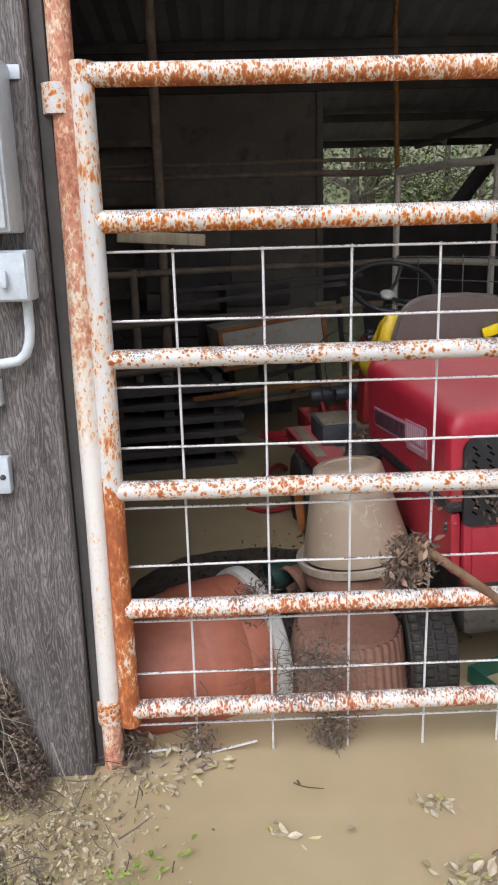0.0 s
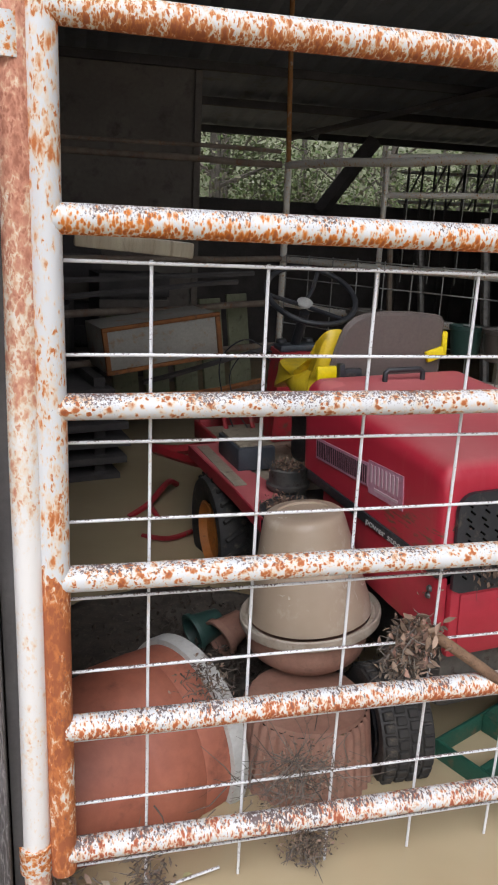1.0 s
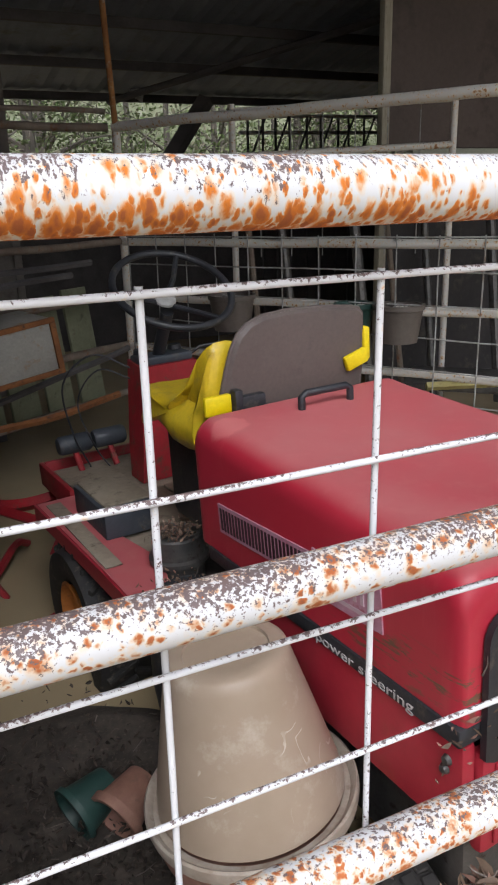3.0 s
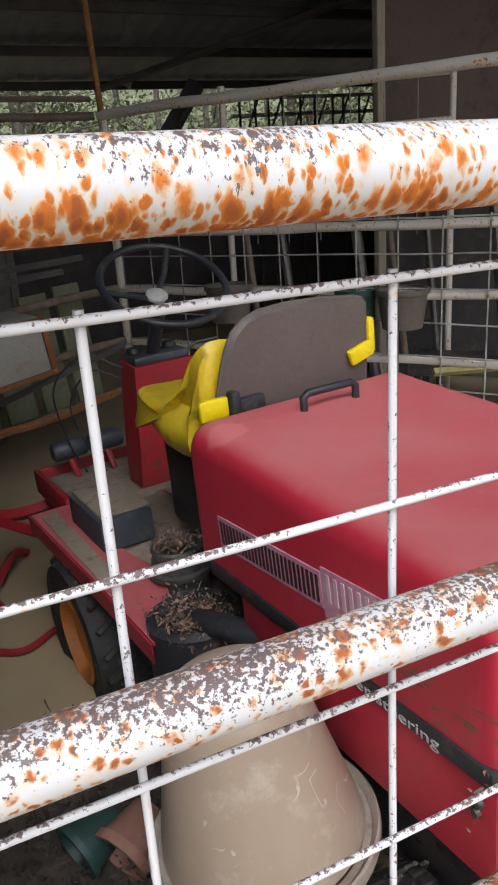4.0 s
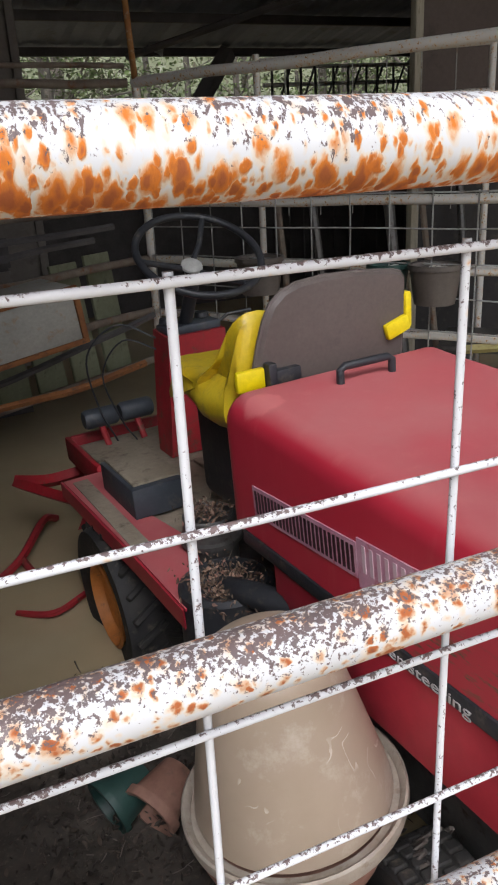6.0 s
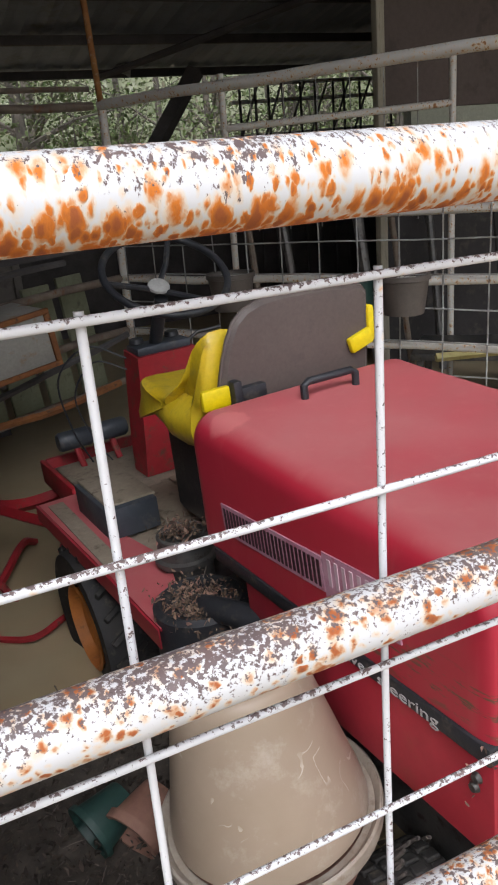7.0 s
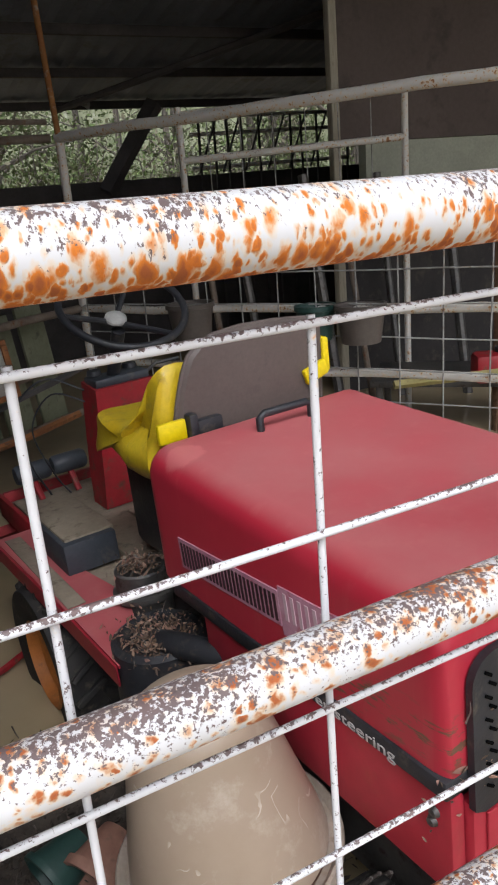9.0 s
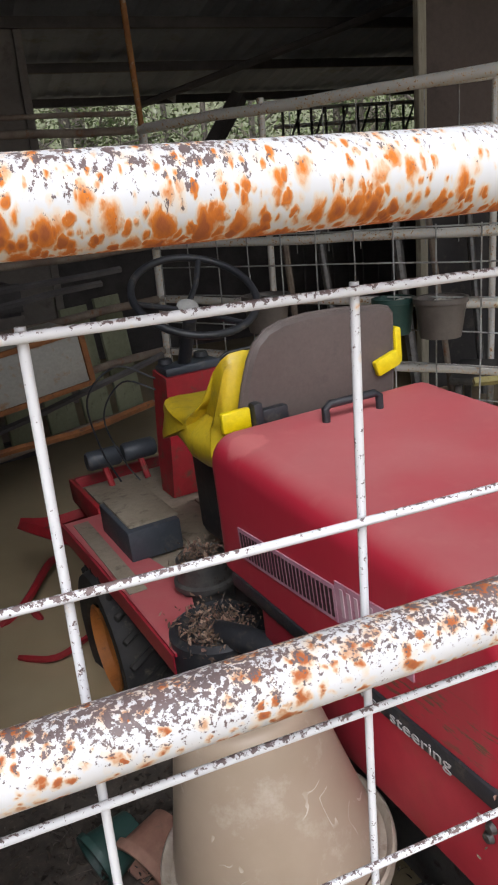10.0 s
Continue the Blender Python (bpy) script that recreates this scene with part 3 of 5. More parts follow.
slab("wall_back_dark", "dark boarding low on the brown partition", 3.176, 7.7, 3.90, 3.96, -0.2, 1.42, DARKBOARD)
slab("wall_back_low", "dark low board wall under the open eave", 0.994, 7.698, 6.86, 6.92, -0.2, 1.70, DARKWOOD)
tagged(part("trim_panel_edge", box(bmesh.new(), 0.94, 0.996, 5.27, 5.297, -0.2, 2.62, 0.004), PLY), "dull timber edge strip of the plywood partition", "trim", kind="structure")
corner = thing("roof_post", "pale sawn timber post holding up the shed roof", "post", pose(3.122, 3.85, 0))
part("post", box(bmesh.new(), -0.030, 0.030, -0.03, 0.03, -0.2, 2.92, 0.008), PALEWOOD, corner)
prop = thing("timber_prop", "dark timber prop leaning under the back eave", "prop", pose(0, 6.75, 0))
part("beam", tube(bmesh.new(), [(2.55, 0, 1.6), (3.12, 0, 2.36)], 0.085, 4), DARKWOOD, prop)

# added white sheet that stands in for a bright patch under the eave
scrap = thing("plastic_scrap", "small white sheet added for a bright patch at the back eave", "sheeting", pose(2.38, 6.84, 2.36, 0, 12, 8))
bm = bmesh.new()
rows_s = [[bm.verts.new((x, 0.012 * math.sin(9 * x + 7 * z), z + 0.02 * math.sin(23 * x))) for x in (0.0, 0.05, 0.10, 0.15)] for z in (0.0, 0.05, 0.10)]
for a_, b_ in zip(rows_s, rows_s[1:]):
    for i in range(3):
        bm.faces.new((a_[i], a_[i + 1], b_[i + 1], b_[i]))
back_s = bmesh.ops.extrude_face_region(bm, geom=bm.faces[:])
bmesh.ops.translate(bm, vec=(0, 0.002, 0), verts=[v for v in back_s["geom"] if isinstance(v, bmesh.types.BMVert)])
part("sheet", bm, RIMWHITE, scrap)

# ---- frames seen under the back eave ----
rack = thing("steel_rack", "rusty lattice steel rack standing under the back eave", "rack", pose(3.4, 6.5, 0))
for k in range(11):
    x = 0.17 * k
    part("bar", tube(bmesh.new(), [(x, 0, 0), (x + random.uniform(-0.05, 0.05), 0, 2.2)], 0.014, 6), DARKWOOD, rack)
for z in (1.75, 2.05, 2.2):
    part("rail", tube(bmesh.new(), [(-0.05, 0.02, z), (1.75, 0.02, z + 0.02)], 0.018, 8), FAR_PAINT, rack)
for k in range(6):
    x = 0.25 * k
    part("brace", tube(bmesh.new(), [(x, -0.02, 1.7), (x + 0.22, -0.02, 2.2)], 0.012, 6), DARKWOOD, rack)


# ---- pen fence ----
def pen_panel(name, label, p0, p1, rails, wires, posts, top_r=0.026, paint=None, wire_from=0.1):
    """A pipe panel from p0 to p1 on plan, with mesh wires tied to it where wires gives their top."""
    p0, p1 = Vector((*p0, 0)), Vector((*p1, 0))
    length = (p1 - p0).length
    ang = math.degrees(math.atan2(p1.y - p0.y, p1.x - p0.x))
    f = thing(name, label, "fence", pose(p0.x, p0.y, 0, 0, 0, ang))
    for k, z in enumerate(rails):
        part("rail", tube(bmesh.new(), wavy((0, 0, z), (length, 0, z), 14, 0.012, 70 + k + p0.x), top_r if k == 0 else 0.022, 12), paint or FAR_PAINT, f)
    for x in posts:
        part("post", tube(bmesh.new(), [(x, 0.01, -0.2), (x, 0.01, rails[0] + 0.02)], 0.024, 12), paint or FAR_PAINT, f)
    if wires:
        for k in range(int((length - wire_from) / 0.2032)):
            x = wire_from + 0.2032 * k
            part("mesh_wire", tube(bmesh.new(), wavy((x, -0.03, 0.1), (x, -0.03, wires + 0.01), 8, 0.008, k), 0.0038, 6), FAR_WIRE, f)
        z = wires
        while z > 0.15:
            part("mesh_wire", tube(bmesh.new(), wavy((wire_from, -0.036, z), (length, -0.036, z), 12, 0.008, z * 9), 0.0038, 6), FAR_WIRE, f)
            z -= 0.1524
    return f


pen_panel("pen_fence", "dusty white pipe fence panel with welded mesh", (1.345, 3.88), (3.19, 0.905), (1.845, 1.23, 0.93, 0.625, 0.32), 1.262, (0.0, 3.45), wire_from=0.064)
pen_panel("pen_fence", "dull rusty pipe fence panel with slanting rails", (-1.3, 2.35), (1.32, 3.86), (1.23, 0.93, 0.64, 0.35), 0, (1.0,), 0.02, RUSTYRAIL)
pen_panel("pen_fence", "thin rusty pipe fence behind the stacked junk", (-2.6, 4.05), (1.31, 3.92), (1.93, 1.85), 0, (0.3, 1.7), 0.014, RUSTYRAIL)
short = thing("pipe_gate", "short pale pipe gate leaning behind the pen fence", "gate", pose(2.07, 3.9, 0, 0, 0, -30))
for z in (1.97, 1.72, 1.45):
    part("rail", tube(bmesh.new(), [(0, 0, z - 0.03), (1.3, 0, z)], 0.02, 10), FAR_PAINT, short)
for x in (0.0, 1.3):
    part("stile", tube(bmesh.new(), [(x, 0, 0), (x, 0, 1.98)], 0.02, 10), FAR_PAINT, short)
for k in range(6):
    part("mesh_wire", tube(bmesh.new(), [(0.16 + 0.19 * k, 0.024, 1.1), (0.16 + 0.19 * k, 0.024, 1.96)], 0.0035, 6), FAR_WIRE, short)
hang = thing("hanging_rod", "rusty steel rod from the roof to the pen rail", "rod", pose(1.345, 3.86, 1.86))
part("rod", tube(bmesh.new(), wavy((0, 0, 0), (-0.04, 0, 1.12), 8, 0.016, 3), 0.017, 10), RUSTROD, hang)

# ---- things hung on and standing behind the pen fence ----
def bucket(at, material, label, r=0.11, h=0.17):
    b_ = thing("bucket", label, "bucket", at)
    part("body", lathe(bmesh.new(), [(0.001, 0), (r * 0.78, 0), (r * 0.8, 0.01), (r, h), (r * 0.95, h), (r * 0.76, 0.015), (0.001, 0.012)], 28), material, b_)
    part("rim", lathe(bmesh.new(), [(r, h - 0.02), (r * 1.05, h - 0.018), (r * 1.05, h + 0.004), (r * 0.94, h + 0.004)], 28), material, b_)
    return b_


bucket(pose(2.057, 2.54, 0.80), GREEN, "dark green plastic bucket hung on the pen fence", 0.094, 0.16)
bucket(pose(2.175, 2.35, 0.795), GREYBUCKET, "grey plastic bucket hung on the pen fence", 0.114, 0.17)
bucket(pose(1.69, 3.14, 0.79), GREYBUCKET, "dull brown bucket hung behind the mower seat", 0.12, 0.18)
stake = thing("timber_stake", "brown sawn timber stake behind the pen fence", "stake", pose(3.3, 2.6, 0))
part("stake", box(bmesh.new(), -0.025, 0.025, -0.02, 0.02, -0.1, 1.45, 0.004), BARK, stake)
stand_y = thing("machine_stand", "old yellow steel machine stand beyond the fence", "machine stand", pose(2.66, 2.35, -0.13, 0, 0, -20))
part("leg", tube(bmesh.new(), [(0.42, 0, 0), (0.33, 0, 0.66)], 0.022, 4), OLDYELLOW, stand_y)
part("beam", tube(bmesh.new(), [(-0.25, 0, 0.66), (0.34, 0, 0.66)], 0.022, 4), OLDYELLOW, stand_y)
part("leg", tube(bmesh.new(), [(0.50, 0.2, 0.1), (0.75, 0.2, 0.55)], 0.022, 4), OLDYELLOW, stand_y)
redbox = thing("fuel_can", "red plastic fuel can beyond the fence", "fuel can", pose(3.2, 2.5, 0.40, 0, 0, -30))
part("body", box(bmesh.new(), -0.14, 0.14, -0.08, 0.08, 0, 0.16, 0.03), RED_DARK, redbox)
part("cap", lathe(bmesh.new(), [(0.001, 0.19), (0.025, 0.19), (0.025, 0.16), (0.03, 0.155)], 14), BLACK, redbox)
bench = thing("steel_table", "dull steel table with clutter beyond the fence", "table", pose(3.3, 2.75, 0, 0, 0, -45))
part("tabletop", box(bmesh.new(), -0.6, 0.6, -0.25, 0.25, 0.36, 0.40, 0.008), STEELDARK, bench)
for x in (-0.55, 0.55):
    for y in (-0.2, 0.2):
        part("leg", box(bmesh.new(), x - 0.02, x + 0.02, y - 0.02, y + 0.02, -0.1, 0.358, 0.003), STEELDARK, bench)
for k in range(6):
    # upright pipes stacked against the back wall
    x = 2.06 + 0.34 * k
    y = 3.42 + 0.16 * math.sin(k * 2.1)
    st = thing("stacked_pipe", "old dusty pipe leaning in the dark of the shed", "pipe", pose(x, y, -0.1), group="pipes leaning in the shed")
    lean = 0.05 * math.sin(k * 5.3)
    part("pipe", tube(bmesh.new(), [(0, 0, 0), (lean, 0.3, 1.55 + 0.12 * math.sin(k * 3.7))], 0.02 + 0.006 * (k % 3), 8), STEELDARK if k % 3 else RUSTYRAIL, st)

# ---- junk along the pen's other side ----
tray = thing("metal_cabinet", "rust-edged white metal cabinet lying on its back", "cabinet", pose(0.078, 2.70, 0.648, 0, -7, 12.9) @ Matrix.Diagonal((1.05, 1, 0.90, 1)))
bm = bmesh.new()
part("panel", box(bmesh.new(), 0.025, 0.615, -0.004, 0.01, 0.025, 0.255, 0.004), RUSTWHITE, tray)
part("body", box(bmesh.new(), 0.006, 0.634, 0.012, 0.36, 0.004, 0.276, 0.006), RUSTWHITE, tray)
for a, b_, c, d in ((0, 0.64, 0, 0.025), (0, 0.64, 0.255, 0.28), (0, 0.025, 0.0252, 0.2548), (0.615, 0.64, 0.0252, 0.2548)):
    part("edge", box(bmesh.new(), a, b_, -0.012, 0.011, c, d, 0.003), RUST, tray)
stand = thing("pallet_stack", "stack of dark weathered boards under the cabinet", "timber stack", pose(0.05, 2.7, 0, 0, 0, 12))
for k in range(6):
    bm = box(bmesh.new(), -0.9 + 0.1 * math.sin(k * 4), 0.10 + 0.06 * math.sin(k * 7), 0.0, 0.50, 0.06 + 0.095 * k, 0.10 + 0.095 * k, 0.004)
    part("plank", bm, DARKWOOD, stand, m=pose(0, 0, 0, 0, 0, 5 * math.sin(k * 3)))
    for x in (-0.6, -0.3, 0.0):
        part("batten", box(bmesh.new(), x - 0.03, x + 0.03, 0.05, 0.5, 0.102 + 0.095 * k, 0.153 + 0.095 * k), DARKWOOD, stand)
for k, (x0, z0, x1, z1, y) in enumerate(((-0.3, 1.10, 1.0, 1.16, 3.0), (-0.2, 1.02, 0.9, 1.12, 2.95), (0.3, 0.55, 1.15, 0.72, 2.95), (-0.1, 0.50, 1.0, 0.56, 2.6), (-1.2, 1.25, 0.5, 1.22, 3.1))):
    br = thing("scrap_rail", "rusty angle-iron rail among the stacked junk", "rail", pose(0, y, 0), group="scrap rails")
    part("rail", tube(bmesh.new(), wavy((x0, 0, z0), (x1, 0.35, z1), 8, 0.02, k), 0.016, 5), RUST if k == 3 else DARKWOOD, br)
for k in range(5):
    pb = thing("scrap_board", "mossy board propped behind the scrap rails", "board", pose(0.25 + 0.21 * k, 3.42 + 0.10 * k, 0.30, -8, 0, 34), group="boards behind the rails")
    part("board", box(bmesh.new(), -0.1, 0.1, 0.0, 0.02, 0, 0.60 + 0.1 * math.sin(k * 5), 0.004), MOSSY, pb)
for k, (x, y, w, h, z) in enumerate(((-0.9, 3.3, 0.5, 0.5, 0.0), (-0.4, 3.9, 0.6, 0.9, 0.0), (0.35, 4.1, 0.5, 1.1, 0), (-1.4, 4.0, 0.6, 1.3, 0), (-0.2, 4.6, 0.7, 1.5, 0))):
    cr = thing("crate", "dark weathered wooden crate in the shadow of the shed", "crate", pose(x, y, z, 0, 0, 9 * math.sin(k * 4)), group="crates in the dark")
    n = max(3, int(h / 0.16))
    for j in range(n):
        part("slat", box(bmesh.new(), -w / 2, w / 2, -0.012, 0.012, j * h / n + 0.01, (j + 1) * h / n - 0.01, 0.003), DARKWOOD if (j + k) % 3 else PLY, cr)
    part("body", box(bmesh.new(), -w / 2 + 0.01, w / 2 - 0.01, 0.014, 0.4, -0.1, h - 0.02), DARKWOOD, cr)
# old door frame leaning at the far side
df = thing("door_frame", "old dark door frame leaning on the plywood partition", "door frame", pose(-1.05, 5.1, 0))
for x in (0.0, 0.62):
    part("jamb", box(bmesh.new(), x - 0.03, x + 0.03, -0.03, 0.03, -0.1, 2.25, 0.004), RUSTYRAIL, df)
for z in (2.22, 1.75, 0.95):
    part("crossbar", box(bmesh.new(), 0.032, 0.588, -0.02, 0.02, z - 0.03, z + 0.03, 0.004), RUSTYRAIL, df)
pp = thing("steel_post", "dull steel post among the junk inside the shed", "post", pose(-0.27, 3.0, 0))
part("pole", tube(bmesh.new(), [(0, 0, -0.1), (0, 0, 2.85)], 0.03, 10), RUSTYRAIL, pp)
lath = thing("timber_offcut", "pale timber offcut tucked behind the gate rail", "offcut", pose(-0.125, 0.035, 1.43, 0, 4, 0))
part("offcut", box(bmesh.new(), 0.0, 0.20, -0.015, 0.015, -0.022, 0.004, 0.004), PALEWOOD, lath)

# ---- mower ----
MOWER = Matrix.Translation((0.63, 1.05, 0.98)) @ pose(0, 0, 0, -1, -2, 5) @ Matrix.Translation((0, 0, -0.98))
mower = thing("mower", "faded red ride-on front-deck mower with a yellow seat", "mower", MOWER)
HW, HL, HT = 0.602, 0.845, 0.976


def loft(rows_, closed_ends=True):
    """Skin over rows of points, each row a closed loop."""
    bm_ = bmesh.new()
    rings_ = [[bm_.verts.new(p) for p in row] for row in rows_]
    for a, b__ in zip(rings_, rings_[1:]):
        bridge(bm_, a, b__)
    if closed_ends:
        bm_.faces.new(rings_[0]), bm_.faces.new(rings_[-1])
    return bm_


def hood_row(y, top_z, inset, bottom=0.672, r=0.055):
    pts = [(inset, y, bottom)]
    for cx, a0 in ((r + inset, 180), (HW - r - inset, 90)):
        for k in range(7):
            a = radians(a0 - 90 * k / 6)
            pts.append((cx + r * math.cos(a), y, top_z - r + r * math.sin(a)))
    pts.append((HW - inset, y, bottom))
    return pts


def hood_top(y):
    return HT + 0.058 * y - 0.03 * max(0.0, (-y - 0.6)) ** 1.5


rows_ = []
for k in range(6):
    a = radians(90 * (1 - k / 5))
    rows_.append(hood_row(-0.035 * (1 - math.sin(a)), hood_top(0) - 0.035 * (1 - math.cos(a)), 0.010 * (1 - math.cos(a))))
for k in range(1, 12):
    y = -0.035 - (HL - 0.075) * k / 12
    rows_.append(hood_row(y, hood_top(y), 0.0))
for k in range(6):
    a = radians(90 * k / 5)
    y = -HL + 0.04 - 0.04 * math.sin(a)
    rows_.append(hood_row(y, hood_top(y) - 0.045 * (1 - math.cos(a)), 0.012 * (1 - math.cos(a))))
hood = part("hood", loft(rows_), HOODRED, mower)
bm = bmesh.new()
tube(bm, [(0.237, -0.108, 0.962), (0.237, -0.108, 0.998), (0.249, -0.108, 1.006), (0.362, -0.112, 1.006), (0.374, -0.112, 0.998), (0.374, -0.112, 0.962)], 0.009, 10)
part("handle", bm, BLACK, hood, "black hood handle")
part("trim_strip", box(bmesh.new(), -0.006, HW + 0.006, -HL - 0.002, -0.05, 0.641, 0.674, 0.005), BLACK, mower)
part("lower_panel", box(bmesh.new(), 0.004, 0.034, -HL, -0.16, 0.455, 0.637, 0.008), RED, mower)
part("lower_panel", box(bmesh.new(), HW - 0.034, HW - 0.004, -HL, -0.16, 0.455, 0.637, 0.008), RED, mower)
back = part("rear_panel", box(bmesh.new(), 0.036, HW - 0.036, -HL - 0.012, -HL + 0.02, 0.42, 0.615, 0.012), RED, mower)
part("rear_panel_inset", box(bmesh.new(), 0.06, HW - 0.06, -HL - 0.018, -HL - 0.013, 0.44, 0.595, 0.002), RED, back)
for y, z in ((-HL + 0.03, 0.60), (-HL + 0.035, 0.58)):
    part("bolt", lathe(bmesh.new(), [(0.001, 0.008), (0.007, 0.007), (0.010, 0.0)], 10, m=pose(0.003, y, z, 0, -90, 0)), STEELDARK, mower)
part("engine", box(bmesh.new(), 0.06, HW - 0.06, -HL + 0.05, -0.05, 0.22, 0.60, 0.03), STEELDARK, mower)

# rear grille: rounded black plate with rows of slots
GX0, GX1_, GZ0, GZ1 = 0.036, HW - 0.03, 0.60, 0.856
outline = []
for cx, cz, a0 in ((GX0 + 0.045, GZ1 - 0.045, 180), (GX1_ - 0.045, GZ1 - 0.045, 90)):
    for k in range(6):
        a = radians(a0 - 18 * k)
        outline.append((cx + 0.045 * math.cos(a), cz + 0.045 * math.sin(a)))
outline += [(GX1_, GZ0 + 0.01), (GX1_ - 0.02, GZ0), (GX0 + 0.02, GZ0), (GX0, GZ0 + 0.01)]
GY = -HL - 0.004
grille = part("grille", loft([[(x, GY, z) for x, z in outline], [(x, GY - 0.012, z) for x, z in outline]]), BLACK, mower, "black slotted plastic rear grille")
# each slot is a thin raised bar coloured like the dark of an opening
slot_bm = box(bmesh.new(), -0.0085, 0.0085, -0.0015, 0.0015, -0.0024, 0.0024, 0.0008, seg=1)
first = part("slot", slot_bm, SLOTSHADE, grille, m=pose(0.066, GY - 0.0135, 0.826, 0, 38, 0))
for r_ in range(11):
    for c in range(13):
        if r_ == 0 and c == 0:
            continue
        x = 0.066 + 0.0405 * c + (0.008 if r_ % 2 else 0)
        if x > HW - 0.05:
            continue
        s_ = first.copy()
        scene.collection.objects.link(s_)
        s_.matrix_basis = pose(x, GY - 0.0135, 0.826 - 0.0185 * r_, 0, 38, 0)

# side decals: pale band with dark upright strokes, and the pale block after it
X_D = -0.0035
SLANT = Matrix.Translation((0, -0.112, 0.80)) @ pose(0, 0, 0, -3.2, 0, 0) @ Matrix.Translation((0, 0.112, -0.80))
decal = part("decal", box(bmesh.new(), X_D, X_D + 0.003, -0.474, -0.112, 0.733, 0.801), DECAL, hood, "worn pale pink decal band", m=SLANT)
decal2 = part("decal", box(bmesh.new(), X_D, X_D + 0.003, -0.668, -0.477, 0.718, 0.812), DECAL, hood, "worn pale pink decal block", m=SLANT)
for k in range(26):
    y = -0.122 - 0.0135 * k
    part("mark", box(bmesh.new(), X_D - 0.0012, X_D + 0.0002, y - 0.0075, y, 0.741, 0.793), INK, decal)
for k in range(8):
    y = -0.492 - 0.0205 * k
    part("mark", box(bmesh.new(), X_D - 0.0012, X_D + 0.0002, y - 0.009, y, 0.752, 0.803), DECALLINE, decal2)
part("mark", box(bmesh.new(), X_D - 0.0010, X_D + 0.0002, -0.645, -0.515, 0.732, 0.740), DECALLINE, decal2)
txt = bpy.data.curves.new("text", 'FONT')
txt.body, txt.size, txt.extrude, txt.align_x, txt.align_y = "power steering", 0.0385, 0.0005, 'LEFT', 'CENTER'
words = new("lettering", txt)
words.data.materials.append(LETTER)
words.parent = mower
words.matrix_basis = Matrix.Translation((-0.0072, -0.482, 0.655)) @ Matrix(((0, 0, -1, 0), (-1, 0, 0, 0), (0, 1, 0, 0), (0, 0, 0, 1))) @ Matrix.Diagonal((1.13, 0.74, 1, 1))
words["label"] = "white words on the black trim strip"

# seat: leaning backrest shell, yellow cover torn round it, tape and black clasp
def pad(cx, rows__, material, name, label=""):
    return part(name, loft(rows__), material, mower, label)


BACK = [(0.09, 0.90), (0.10, 0.95), (0.113, 1.0), (0.126, 1.05), (0.143, 1.10), (0.162, 1.135), (0.19, 1.158), (0.23, 1.171), (0.30, 1.176), (0.40, 1.172),
        (0.50, 1.160), (0.522, 1.153), (0.532, 1.14), (0.533, 1.05), (0.528, 0.95), (0.525, 0.90)]


def back_row(y, k):
    """The backrest's outline, drawn in towards its middle by k metres, leaning back a little."""
    out = []
    for x, z in BACK:
        d = Vector((0.32 - x, 1.0 - z)).normalized() * k
        out.append((x + d.x, y - 0.05 * (z - 0.9), z + d.y))
    return out


pad(0, [back_row(0.036, 0.03), back_row(0.038, 0.008), back_row(0.046, 0.0), back_row(0.060, 0.0)], SEAT_BACK, "backrest", "grey-brown plastic seat back shell")
part("piping", tube(bmesh.new(), [(x, y + 0.004, z) for x, y, z in back_row(0.048, -0.001)], 0.0055, 8), SEAT_BACK, mower)
SIDE = [(0.064, 0.86), (0.14, 0.846), (0.20, 0.852), (0.26, 0.875), (0.33, 0.888), (0.438, 0.852), (0.440, 0.872), (0.412, 0.930), (0.402, 0.962), (0.375, 0.976),
        (0.26, 0.968), (0.17, 0.982), (0.13, 1.02), (0.11, 1.07), (0.095, 1.105), (0.078, 1.118), (0.064, 1.10), (0.064, 0.98)]


def side_row(x, k):
    return [(x + 0.010 * noise.noise(Vector((y * 14, z * 14, x * 9))) + (0.35 * max(0.0, z - 0.98) if x < 0.3 else -0.10 * max(0.0, z - 1.0)), y + (0.2 - y) * k if y > 0.07 else y, z + (0.94 - z) * k) for y, z in SIDE]


pad(0, [side_row(0.040, 0.85), side_row(0.036, 0.6), side_row(0.038, 0.36), side_row(0.045, 0.17), side_row(0.056, 0.05), side_row(0.072, -0.01), side_row(0.10, -0.02), side_row(0.13, 0.02), side_row(0.22, 0.06), side_row(0.40, 0.06),
        side_row(0.50, 0.0), side_row(0.528, 0.03), side_row(0.53, 0.2)], YELLOW, "seat_cushion", "torn yellow vinyl seat cushion")
part("tape", box(bmesh.new(), 0.050, 0.122, 0.014, 0.032, 0.958, 1.006, 0.006), TAPE, mower, "bright yellow tape strip")
turn = Matrix.Translation((0.5, 0, 1.03)) @ pose(0, 0, 0, 0, -16, 0) @ Matrix.Translation((-0.5, 0, -1.03))
part("tape", box(bmesh.new(), 0.462, 0.532, 0.012, 0.030, 1.008, 1.048, 0.006, m=turn), TAPE, mower, "bright yellow tape strip")
part("tape", box(bmesh.new(), 0.535, 0.556, 0.03, 0.075, 1.015, 1.105, 0.008), TAPE, mower, "bright yellow tape strip")
part("clasp", box(bmesh.new(), 0.124, 0.146, 0.0, 0.030, 0.941, 1.014, 0.005), BLACK, mower)
part("clasp", box(bmesh.new(), 0.147, 0.212, 0.006, 0.030, 0.962, 0.994, 0.005), BLACK, mower)
